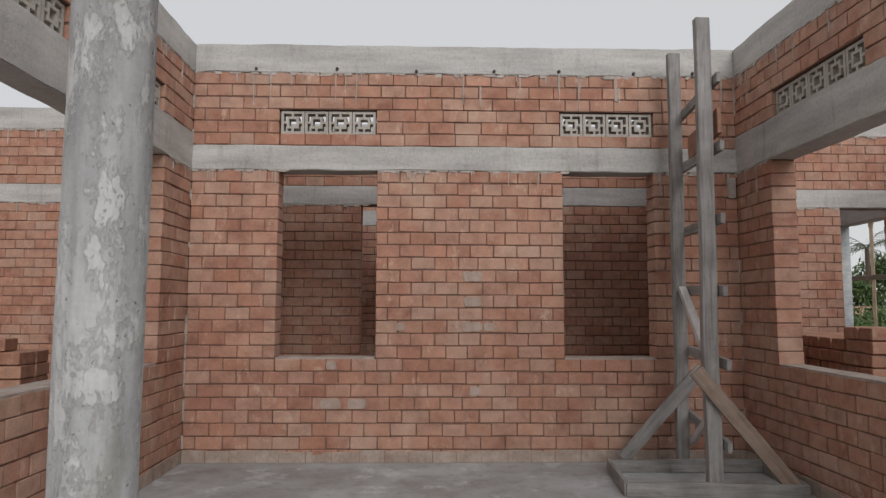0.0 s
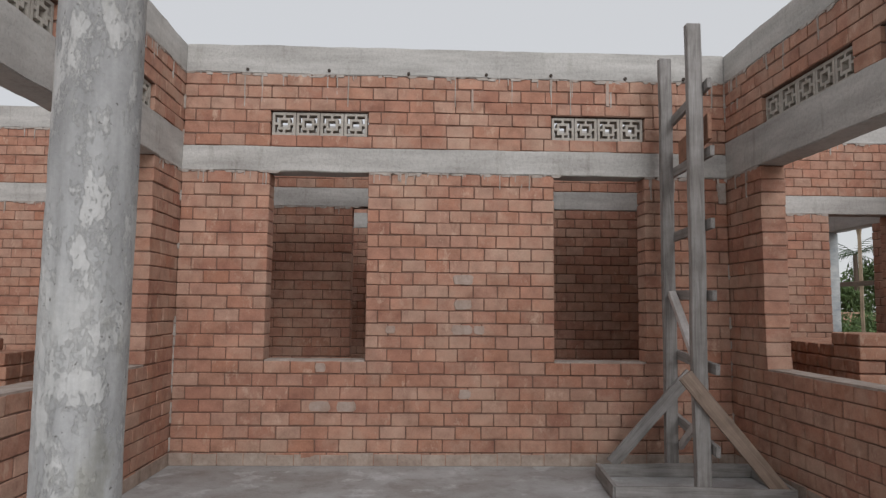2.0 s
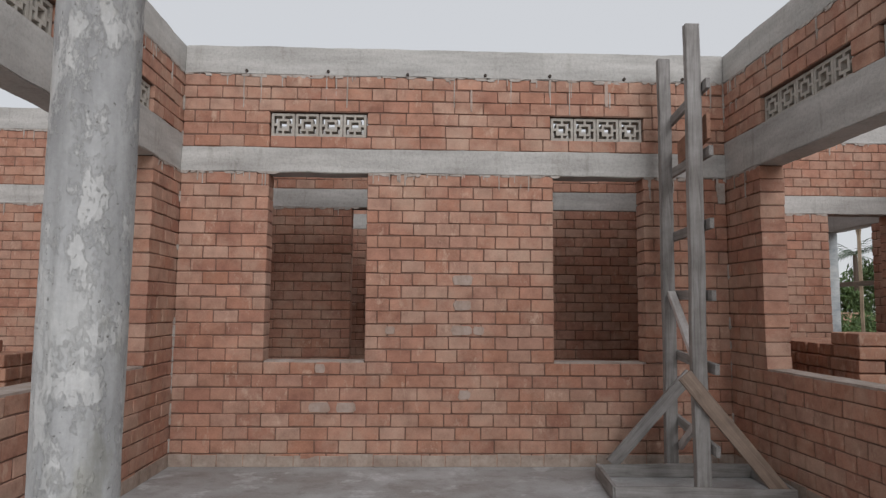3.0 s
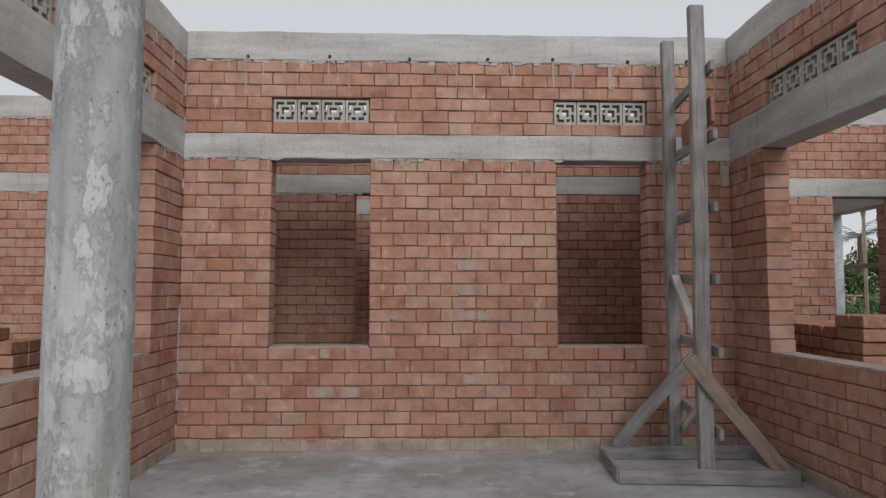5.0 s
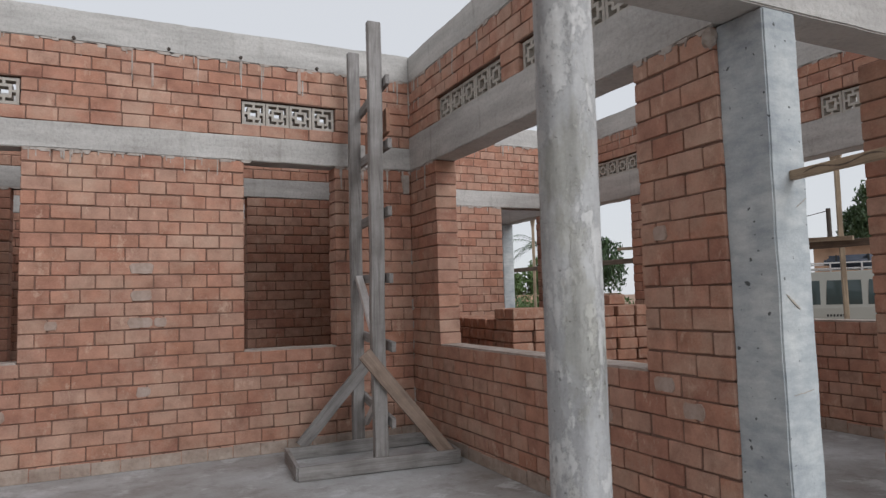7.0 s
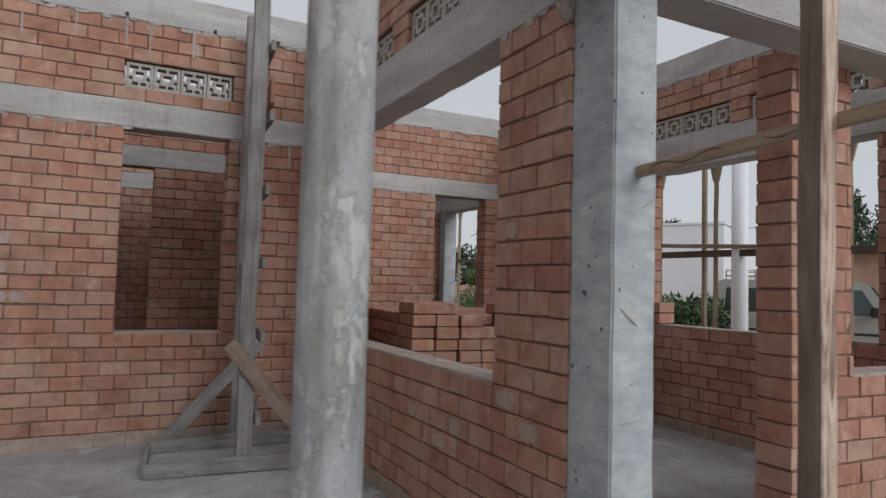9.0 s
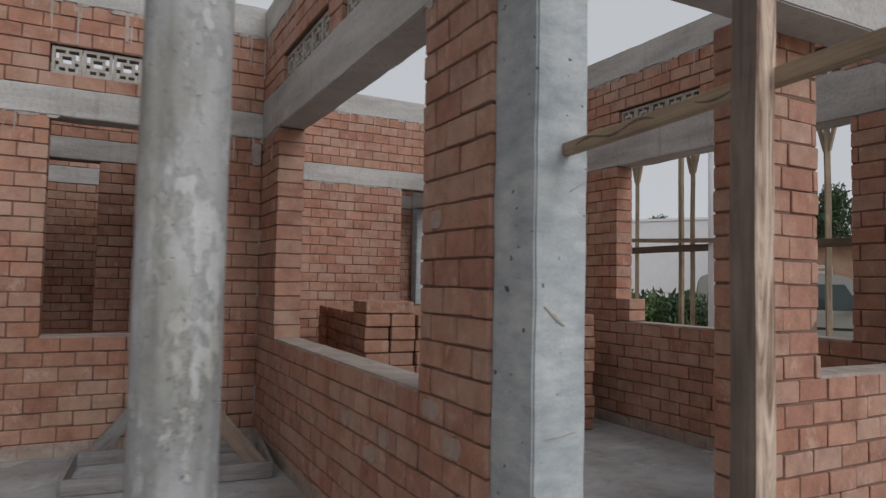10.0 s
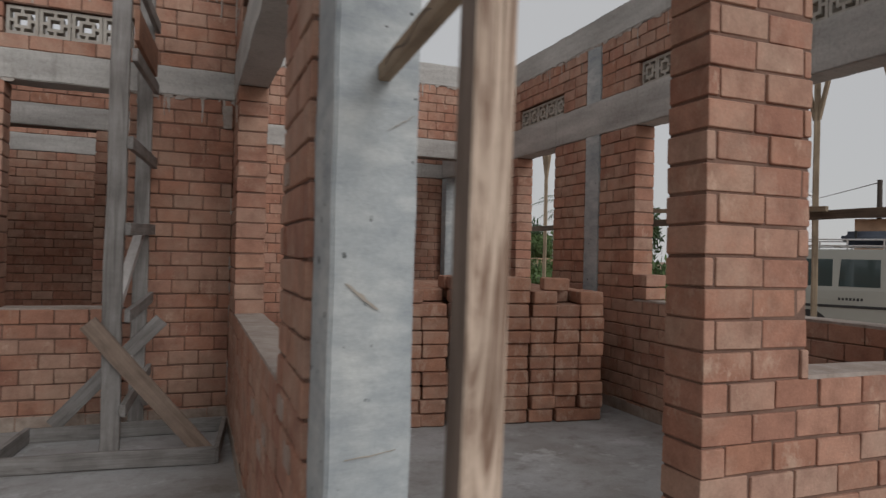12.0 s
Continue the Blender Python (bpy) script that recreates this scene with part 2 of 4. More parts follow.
brick_cache = {}


def brick_mesh(length, thick, height, material=None, form=0):
    """A pressed brick with blunt arrises; each form has slightly different, handmade corners."""
    key = (round(length * 200), round(thick * 100), round(height * 1000), (material or BRICK).name, form)
    if key not in brick_cache:
        bm = bmesh.new()
        l, t, h = key[0] / 400, key[1] / 200, key[2] / 2000
        box_bm(bm, -l, l, -t, t, -h, h, 0.011 if material else 0.006)
        for v in bm.verts:
            q = v.co * 7 + Vector((form * 3.7, form * 1.9, 0))
            v.co += Vector((0.0035 * noise.noise(q), 0.0025 * noise.noise(q + Vector((5, 1, 9))), 0.0035 * noise.noise(q + Vector((2, 7, 4)))))
        me = mesh_of(bm, "brick", material or BRICK, True)
        # each corner takes the normal of the broad face it belongs to, so that the arrises read as rounded
        best = {}
        for p in me.polygons:
            for v in p.vertices:
                if p.area > best.get(v, (0, None))[0]:
                    best[v] = (p.area, tuple(p.normal))
        me.normals_split_custom_set_from_vertices([best[i][1] for i in range(len(me.vertices))])
        brick_cache[key] = me
    return brick_cache[key]


def runs(length, z, holes):
    cuts = [(0.0, length)]
    for u0, u1, a, b in holes:
        if a - 0.02 < z < b + 0.02 - 0.02:
            out = []
            for s, e in cuts:
                if u1 <= s or u0 >= e:
                    out.append((s, e))
                else:
                    if u0 > s + 0.03:
                        out.append((s, u0))
                    if u1 < e - 0.03:
                        out.append((u1, e))
            cuts = out
    return cuts


def bond_joints(length, odd):
    """Where the upright joints of one course lie: running bond, each course half a brick off the one below."""
    n = max(1, round(length / BL))
    if length < 0.3:
        return [0.0, length]
    if length < 0.8:
        whole = [k * BL for k in range(int(length / BL + 0.8) + 1) if k * BL < length - 0.045] + [length]
        return [length - u for u in reversed(whole)] if odd else whole
    step = length / n
    if odd:
        return [0.0, *[(k + 0.5) * step for k in range(n)], length]
    return [k * step for k in range(n + 1)]


def wall(name, x, y, axis, length, label, holes=(), first=0, last=31, beams=True, near=0.5, seed=1, thick=T, parts=300, lint=LINTEL, rise=0.0):
    """A brick wall whose outer corner is (x, y); it runs along axis, its thickness towards +y (axis x) or +x (axis y).
    Bricks with joints of their own on a mortar core; lintel course left free for the cast beam."""
    rng = random.Random(seed)
    solid = list(holes)
    free = [(0, length, HEAD, lint)] if beams else []
    # mortar core
    us = sorted({0.0, length, *[h[0] for h in solid], *[h[1] for h in solid]})
    us = [min(max(u, 0), length) for u in us]
    zs = sorted({first * C, last * C, HEAD, lint, *[h[2] for h in solid], *[h[3] for h in solid]})
    zs = [z for z in zs if first * C - 1e-6 <= z <= last * C + 1e-6]
    bm = bmesh.new()
    inset = 0.0085
    for u0, u1 in zip(us, us[1:]):
        run = None
        for z0, z1 in zip(zs, zs[1:]):
            um, zm = (u0 + u1) / 2, (z0 + z1) / 2
            inside = any(h[0] < um < h[1] and h[2] < zm < h[3] for h in (*solid, *free))
            if not inside and u1 - u0 > 0.02:
                a = u0 + (0.010 if u0 < 1e-6 or any(abs(h[1] - u0) < 1e-6 and h[2] < zm < h[3] for h in solid) else 0)
                b = u1 - (0.010 if u1 > length - 1e-6 or any(abs(h[0] - u1) < 1e-6 and h[2] < zm < h[3] for h in solid) else 0)
                top = z1 - (0.008 if any(abs(h[2] - z1) < 1e-6 and h[0] < um < h[1] for h in solid) else 0)
                if axis == "x":
                    box_bm(bm, x + a, x + b, y + inset, y + thick - inset, z0 + rise, top + rise)
                else:
                    box_bm(bm, x + inset, x + thick - inset, y + a, y + b, z0 + rise, top + rise)
    core = tagged(part(name, bm, MORTAR), label, "wall", kind="structure")
    # bricks
    bricks = []
    for i in range(first, last):
        z = (i + 0.5) * C
        for s, e in runs(length, z, (*solid, *free)):
            joints = bond_joints(e - s, i % 2)
            for k in range(1, len(joints) - 1):
                joints[k] += rng.gauss(0, 0.005)
            if len(joints) > 8:
                joints[len(joints) // 2 + rng.choice((0, 1))] += rng.uniform(-0.035, 0.035)
            bricks += [(s + u, s + v, z) for u, v in zip(joints, joints[1:])]
    bricks.sort(key=lambda b: abs((b[0] + b[1]) / 2 - near * length) + 0.3 * abs(b[2] - 1.4))
    verts, faces = [], []
    for n, (u, v, z) in enumerate(bricks):
        me = brick_mesh(v - u - 0.006, thick, C - rng.choice((0.006, 0.008, 0.008, 0.010)), None, rng.randrange(4))
        um = (u + v) / 2
        jit = rng.gauss(0, 0.0022)
        z += rise + rng.gauss(0, 0.0013)
        rot = Euler((rng.gauss(0, 0.006), rng.gauss(0, 0.007), rng.gauss(0, 0.009) + (0 if axis == "x" else math.pi / 2)))
        if axis == "x":
            pos = (x + um, y + thick / 2 + jit, z)
        else:
            pos = (x + thick / 2 + jit, y + um, z)
        mx = Matrix.LocRotScale(pos, rot, None)
        if n < parts:
            ob = new("brick", me)
            ob.parent = core
            ob.matrix_local = mx
        else:
            o = len(verts)
            verts += [mx @ w.co for w in me.vertices]
            faces += [tuple(o + q for q in p.vertices) for p in me.polygons]
    if verts:
        me = bpy.data.meshes.new("brick_courses")
        me.from_pydata(verts, [], faces)
        me.materials.append(BRICK)
        ob = new("brick_courses", me)
        ob.parent = core
        tagged(ob, kind="stuff")
    return core


def cast(name, x0, x1, y0, y1, z0, z1, label, material=None, category="beam", rough=0.004, kind="structure"):
    """A cast concrete member with slightly wavy arrises."""
    bm = bmesh.new()
    dims = (x1 - x0, y1 - y0, z1 - z0)
    bmesh.ops.create_cube(bm, size=1, matrix=Matrix.Translation(((x0 + x1) / 2, (y0 + y1) / 2, (z0 + z1) / 2)) @ Matrix.Diagonal((*dims, 1)))
    long = max(range(3), key=lambda i: dims[i])
    es = [e for e in bm.edges if abs(e.verts[0].co[long] - e.verts[1].co[long]) > 0.5 * dims[long]]
    bmesh.ops.subdivide_edges(bm, edges=es, cuts=max(2, int(dims[long] / 0.09)), use_grid_fill=True)
    sharp = [e for e in bm.edges if len(e.link_faces) == 2 and e.calc_face_angle(0) > 1]
    bmesh.ops.bevel(bm, geom=sharp, offset=0.007, segments=2, affect="EDGES")
    for v in bm.verts:
        p = v.co * 5
        v.co += rough * Vector((noise.noise(p), noise.noise(p + Vector((9, 3, 1))), noise.noise(p + Vector((2, 8, 5)))))
    return tagged(part(name, bm, material or CONCRETE), label, category, kind=kind)


def band(axis, at, a, b, label_l, label_r, ring=True, thick=T, lint=LINTEL):
    """The lintel course and the ring beam of one wall."""
    for nm, z0, z1, lab in (("lintel_beam", HEAD, lint, label_l), ("ring_beam", RING, TOP, label_r)):
        if nm == "ring_beam" and not ring:
            continue
        e = 0.006 if nm == "lintel_beam" else 0.003
        if axis == "x":
            cast(nm, a, b, at - e, at + thick + e, z0, z1, lab, rough=0.008)
        else:
            cast(nm, at - e, at + thick + e, a, b, z0, z1, lab, rough=0.008)


# ---- floor and ground ----
def slab(name, x0, x1, y0, y1, z0, z1, label, material, category):
    bm = bmesh.new()
    box_bm(bm, x0, x1, y0, y1, z0, z1)
    return tagged(part(name, bm, material), label, category, kind="structure")


slab("floor", -6.2, 6.0, -3.5, 9.8, -0.28, 0.0, "dusty grey cement screed floor with patchy stains", SCREED, "floor")
# two dark floors added behind the openings to deepen the shade there
slab("floor_passage", XW + 0.002, XE - 0.002, YN + T + 0.002, YN2 - 0.002, 0.0, 0.03, "dark floor added to cut bounced light in the passage", LOW_BOUNCE, "floor")
slab("floor_rear", -5.88, XR - 0.01, YN2 + T + 0.002, YN3 - 0.002, 0.0, 0.03, "dark floor added to cut bounced light in the rear room", LOW_BOUNCE, "floor")
bm = bmesh.new()
bmesh.ops.create_grid(bm, x_segments=80, y_segments=80, size=600)
for v in bm.verts:
    far = v.co.length
    v.co.z = -0.3 + (noise.noise(v.co * 0.02) * 0.6 if far > 60 else 0)
tagged(part("ground", bm, EARTH), "bare reddish earth round the unfinished house", "ground", kind="structure")

# ---- walls ----
W1, W2 = (-1.40, -0.565), (1.045, 1.83)


def hx(x0, a, b, z0, z1):
    return (a - x0, b - x0, z0, z1)


wall("wall_north", XW, YN, "x", XE - XW, "orange earth brick wall with two unglazed window openings",
     [hx(XW, *W1, SILL, HEAD), hx(XW, *W2, SILL, HEAD), hx(XW, -1.41, -0.575, VENT0, VENT1), hx(XW, 1.025, 1.845, VENT0, VENT1)], near=0.55, seed=3)
SIDE = [(2.44 - 1.9, 4.93 - 1.9, SILL, HEAD), (3.79 - 1.9, 4.88 - 1.9, VENT0, VENT1), (2.45 - 1.9, 3.54 - 1.9, VENT0, VENT1)]
wall("wall_east", XE, 1.9, "y", YN2 - 1.9, "orange brick wall with a wide unglazed opening and vent blocks above", SIDE, near=0.2, seed=5, lint=HIGH)
wall("wall_west", XW - T, 1.9, "y", YN2 - 1.9, "orange brick wall with a wide unglazed opening and vent blocks above", SIDE, near=0.5, seed=7, lint=HIGH)
wall("wall_middle", -5.9, YN2, "x", XR + 5.9, "shaded brick cross wall behind the porch", [hx(-5.9, -0.89, 1.37, 0, HEAD), hx(-5.9, 4.72, 5.47, 0, HEAD)], near=0.62, seed=9)
wall("wall_back", -5.9, YN3, "x", XR + 5.9, "brick rear wall seen through the openings", [], near=0.6, seed=11)
EAST = [(4.80, 2.58, 9 * C, HEAD), (6.98, 6.15, 9 * C, HEAD), (9.27, 8.26, 9 * C, HEAD),
        (4.78, 3.82, VENT0, VENT1), (3.62, 2.62, VENT0, VENT1), (6.96, 6.00, VENT0, VENT1), (5.57, 5.33, 0, RING), (9.45, 9.27, 0, HEAD)]
wall("wall_outer_east", XR, YS, "y", YN3 + T - YS, "brick outer wall with window openings and a cast column", [(b - YS, a - YS, z0, z1) for a, b, z0, z1 in EAST], near=0.35, seed=13, lint=HIGH)
wall("wall_front_east", 3.88, YS, "x", XR - 3.88, "brick pier and low wall beside the doorway", [(0.478, 1.40, SILL, HEAD)], first=-1, last=23, near=0.1, seed=15, rise=0.04)
wall("wall_outer_west", -6.1, 1.9, "y", YN3 + T - 1.9, "brick outer wall of the west room", [(1.2, 2.3, SILL, HEAD)], near=0.5, seed=17, parts=100)

# unseen wall added behind the camera, kept low so light passes over
wall("wall_south", -5.9, -3.4, "x", XR + 5.9, "low plain brick wall, unseen, added to close the courtyard", [], last=9, beams=False, near=0.5, seed=19, parts=0)


def sill(x0, x1, y0, y1, z, seed):
    """A thin uneven cement screed over a window sill."""
    bm = bmesh.new()
    box_bm(bm, x0, x1, y0, y1, z - 0.006, z + 0.010)
    es = [e for e in bm.edges if (e.verts[0].co - e.verts[1].co).length > 0.5]
    bmesh.ops.subdivide_edges(bm, edges=es, cuts=14, use_grid_fill=True)
    for v in bm.verts:
        v.co += 0.005 * Vector((noise.noise(v.co * 9), noise.noise(v.co * 9 + Vector((5, 5, seed))), 0.6 * noise.noise(v.co * 7)))
    tagged(part("window_sill", bm, SILLS), "thin dusty cement bedding along the sill", "sill", kind="structure")


sill(*W1, YN + 0.004, YN + T - 0.004, SILL, 1)
sill(*W2, YN + 0.004, YN + T - 0.004, SILL, 2)
sill(XE + 0.004, XE + T - 0.004, 2.445, 4.925, SILL, 3)
sill(XW - T + 0.004, XW - 0.004, 2.445, 4.925, SILL, 4)
sill(XR + 0.004, XR + T - 0.004, 2.585, 4.795, 9 * C, 5)
sill(4.363, 5.275, YS + 0.004, YS + T - 0.004, SILL + 0.04, 6)

# ---- beams ----
GREY = "grey cast concrete lintel beam along the brick wall"
TOPR = "grey cast concrete ring beam capping the brick wall"
band("x", YN, XW, XE, GREY, TOPR)
band("y", XE, 1.895, YN2 - 0.01, GREY, TOPR, lint=HIGH)
band("y", XW - T, 1.895, YN2 - 0.01, GREY, TOPR, lint=HIGH)
cast("lintel_beam", -5.9, XR - 0.01, YN2 - 0.006, YN2 + T + 0.006, HEAD, LINTEL, GREY)
for xa, xb, zt in ((-5.9, XW - T, TOP), (XW - T + 0.002, XE + T - 0.002, RING + 0.09), (XE + T, XR - 0.01, TOP)):
    cast("ring_beam", xa, xb, YN2 - 0.003, YN2 + T + 0.003, RING, zt, TOPR)
band("x", YN3, -5.9, XR - 0.01, GREY, TOPR)
band("y", XR, YS, YN3 + T, GREY, TOPR, lint=HIGH)
band("y", -6.1, 1.9, YN3 + T, GREY, TOPR)
cast("porch_beam", -2.4, XR - 0.01, 1.66, 1.887, HEAD, HIGH + 0.05, "grey cast concrete beam over the porch columns")

# ---- columns ----
cast("square_column", 2.588, 2.795, 1.662, 1.907, 0, HEAD - 0.003, "square grey concrete column with trowel marks and pits", SQUARE, "column", 0.004)
cast("wall_column", XR - 0.004, XR + T + 0.004, 5.335, 5.565, 0, RING - 0.002, "grey cast concrete column set into the brick wall", SQUARE, "column", 0.004)
cast("wall_column", XR - 0.004, XR + T + 0.004, 9.268, 9.448, 0, HEAD - 0.002, "grey cast concrete column set into the brick wall", SQUARE, "column", 0.004)


def round_column(x, y, r, seed, label, seam=None, lift=None):
    bm = bmesh.new()
    rings, seg = 90, 40
    grid = []
    for i in range(rings + 1):
        z = HEAD * i / rings
        row = []
        for k in range(seg):
            a = 2 * math.pi * k / seg
            p = Vector((math.cos(a), math.sin(a), 0))
            q = Vector((p.x * 1.2, p.y * 1.2, z * 1.7)) + Vector((seed, 0, 0))
            rr = r * (1 + 0.018 * noise.noise(q) + 0.02 * noise.noise(q * 4) + 0.012 * noise.noise(q * 11))
            if seam is not None and abs((math.degrees(a) - seam + 180) % 360 - 180) < 9:
                rr += 0.006 + 0.005 * noise.noise(Vector((seed, 3, z * 3)))
            if lift is not None and z > lift:
                rr += 0.004
            row.append(bm.verts.new((x + rr * p.x, y + rr * p.y, z)))
        grid.append(row)
    for i in range(rings):
        for k in range(seg):
            bm.faces.new((grid[i][k], grid[i][(k + 1) % seg], grid[i + 1][(k + 1) % seg], grid[i + 1][k]))
    return tagged(part("round_column", bm, PILLAR, smooth=True), label, "column", group="porch columns", kind="structure")


round_column(1.565, 1.68, 0.103, 3, "rough round concrete porch column with pale patches", 250)
round_column(-0.991, 1.68, 0.108, 8, "rough round concrete porch column with a long seam", 262, 2.17)


# ---- vent blocks ----
def vent_mesh(size=0.196, depth=0.09):
    rows = ["#########", "#...#...#", "#.#####.#", "#.#...#.#", "###...###", "#.#...#.#", "#.#####.#", "#...#...#", "#########"]
    bm = bmesh.new()
    n = len(rows)
    # uneven grid: thick frame, thin webs
    w = [0.95, 1.1, 0.9, 0.9, 0.85, 0.9, 0.9, 1.1, 0.95]
    tot = sum(w)
    edge = [sum(w[:i]) / tot * size - size / 2 for i in range(n + 1)]
    on = lambda i, k: 0 <= i < n and 0 <= k < n and rows[i][k] == "#"
    quad = lambda *p: bm.faces.new([bm.verts.new(q) for q in p])
    d = depth / 2
    for i in range(n):
        for k in range(n):
            if not on(i, k):
                continue
            x0, x1, z0, z1 = edge[k], edge[k + 1], edge[i], edge[i + 1]
            quad((x0, -d, z0), (x1, -d, z0), (x1, -d, z1), (x0, -d, z1))
            quad((x1, d, z0), (x0, d, z0), (x0, d, z1), (x1, d, z1))
            if not on(i, k - 1):
                quad((x0, d, z0), (x0, -d, z0), (x0, -d, z1), (x0, d, z1))
            if not on(i, k + 1):
                quad((x1, -d, z0), (x1, d, z0), (x1, d, z1), (x1, -d, z1))
            if not on(i - 1, k):
                quad((x0, d, z0), (x1, d, z0), (x1, -d, z0), (x0, -d, z0))
            if not on(i + 1, k):
                quad((x0, -d, z1), (x1, -d, z1), (x1, d, z1), (x0, d, z1))
    bmesh.ops.remove_doubles(bm, verts=bm.verts, dist=0.0005)
    return mesh_of(bm, "vent_block", VENT)


VENT_ME = vent_mesh()


def vents(wall_name, axis, at, a, b, count):
    """A row of pierced cement blocks filling an opening from a to b."""
    step = (b - a) / count
    owner = bpy.data.objects[wall_name]
    for i in range(count):
        ob = new("vent_block", VENT_ME)
        ob.parent = owner
        u = a + step * (i + 0.5)
        zc = (VENT0 + VENT1) / 2 - 0.004
        sc = (step - 0.006) / 0.196
        turn = random.choice((0, 180))
        m = pose(u, at + 0.075, zc, 0, turn, 0) if axis == "x" else pose(at + 0.075, u, zc, 0, turn, 90)
        ob.matrix_local = m @ Matrix.Diagonal((sc, 1, 1.03, 1))


vents("wall_north", "x", YN, -1.405, -0.580, 4)
vents("wall_north", "x", YN, 1.030, 1.840, 4)
for nm, at in (("wall_east", XE), ("wall_west", XW - 0.15)):
    vents(nm, "y", at, 3.795, 4.875, 5)
    vents(nm, "y", at, 2.455, 3.535, 5)
for a, b in ((3.825, 4.775), (2.625, 3.615), (6.005, 6.955)):
    vents("wall_outer_east", "y", XR, a, b, 5)


# ---- cement splashes under the beams, skirting, tie holes ----
def splashes(owner, axis, at, side, a, b, z, count, longest, seed, ragged=True):
    """Ragged cement that ran down the bricks from a beam; side is the sign of the face's normal."""
    rng = random.Random(seed)
    bm = bmesh.new()

    def put(u, w0, w1, z1, z0, d):
        n = 4
        left, right = [], []
        for i in range(n + 1):
            f = i / n
            w = w0 + (w1 - w0) * f + rng.uniform(-0.25, 0.25) * w0
            c = u + rng.uniform(-0.15, 0.15) * w0
            zz = z1 + (z0 - z1) * f
            for lst, sgn in ((left, -1), (right, 1)):
                lst.append((c + sgn * max(w, 0.003) / 2, zz))
        dep = at + side * d
        P = (lambda u_, z_, o: (u_, o, z_)) if axis == "x" else (lambda u_, z_, o: (o, u_, z_))
        fl = [bm.verts.new(P(*p, dep)) for p in left]
        fr_ = [bm.verts.new(P(*p, dep)) for p in right]
        bl = [bm.verts.new(P(p[0] - 0.003, p[1], at - side * 0.012)) for p in left]
        br = [bm.verts.new(P(p[0] + 0.003, p[1], at - side * 0.012)) for p in right]
        for i in range(n):
            bm.faces.new((fl[i], fr_[i], fr_[i + 1], fl[i + 1]))
            bm.faces.new((bl[i], fl[i], fl[i + 1], bl[i + 1]))
            bm.faces.new((fr_[i], br[i], br[i + 1], fr_[i + 1]))
        bm.faces.new((fl[n], fr_[n], br[n], bl[n]))

    for _ in range(count):
        u = rng.uniform(a + 0.03, b - 0.03)
        l = longest * rng.random() ** 2.2 + 0.015
        put(u, rng.uniform(0.006, 0.02), rng.uniform(0.003, 0.008), z + 0.004, z - l, rng.uniform(0.002, 0.005))
    if ragged:
        u = a
        while u < b:
            w = rng.uniform(0.03, 0.12)
            if rng.random() < 0.7:
                put(u + w / 2, w * 1.1, w * rng.uniform(0.4, 0.9), z + 0.004, z - rng.uniform(0.006, 0.03), 0.006)
            u += w
    bmesh.ops.recalc_face_normals(bm, faces=bm.faces)
    ob = part("cement_splash", bm, DRIP, bpy.data.objects[owner], "pale dried cement splashes")
    tagged(ob, kind="stuff")


splashes("wall_north", "x", YN, -1, XW, XE, RING, 34, 0.34, 1)
splashes("wall_north", "x", YN, -1, XW, W1[0], HEAD, 12, 0.12, 2)
splashes("wall_north", "x", YN, -1, W1[1], W2[0], HEAD, 24, 0.14, 3)
splashes("wall_north", "x", YN, -1, W2[1], XE, HEAD, 14, 0.22, 4)
splashes("wall_east", "y", XE, -1, 1.95, 5.45, RING, 26, 0.3, 5)
splashes("wall_east", "y", XE, -1, 4.95, 5.48, HEAD, 10, 0.22, 6)
splashes("wall_east", "y", XE, -1, 1.95, 2.42, HEAD, 8, 0.06, 7)
splashes("wall_west", "y", XW, 1, 1.95, 5.45, RING, 30, 0.2, 8)
splashes("wall_west", "y", XW, 1, 4.95, 5.48, HEAD, 8, 0.12, 9)
splashes("wall_middle", "x", YN2, -1, -5.8, XR, RING, 60, 0.25, 10)
splashes("wall_middle", "x", YN2, -1, 2.8, 4.7, HEAD, 16, 0.12, 11)
splashes("wall_middle", "x", YN2, -1, -5.8, -2.4, HEAD, 26, 0.14, 12)
splashes("wall_middle", "x", YN2, -1, -2.1, -0.9, HEAD, 8, 0.08, 15)
splashes("wall_outer_east", "y", XR, -1, 2.0, 7.4, RING, 50, 0.2, 13)


def smear(wall_name, axis, at, x, z, w, h, seed):
    """A brick-sized skim of cement left on a wall face that looks to the south (axis x) or west (axis y)."""
    bm = bmesh.new()
    n = 14
    ring = []
    for k in range(n):
        a = 2 * math.pi * k / n
        q = 1 / max(abs(math.cos(a)), abs(math.sin(a))) * (0.88 + 0.16 * noise.noise(Vector((math.cos(a) * 1.6, math.sin(a) * 1.6, seed * 3.1))))
        ring.append((x + 0.5 * w * min(q, 1.18) * math.cos(a), z + 0.5 * h * min(q, 1.18) * math.sin(a)))
    spot = (lambda u, d, v: (u, at + d, v)) if axis == "x" else (lambda u, d, v: (at + d, u, v))
    front = [bm.verts.new(spot(u, -0.0065, v)) for u, v in ring]
    back = [bm.verts.new(spot(x + (u - x) * 1.06, 0.006, z + (v - z) * 1.06)) for u, v in ring]
    bm.faces.new(front)
    for k in range(n):
        bm.faces.new((front[k], back[k], back[(k + 1) % n], front[(k + 1) % n]))
    bmesh.ops.recalc_face_normals(bm, faces=bm.faces)
    part("cement_smear", bm, SMEAR, bpy.data.objects[wall_name], "thin grey skim of cement")


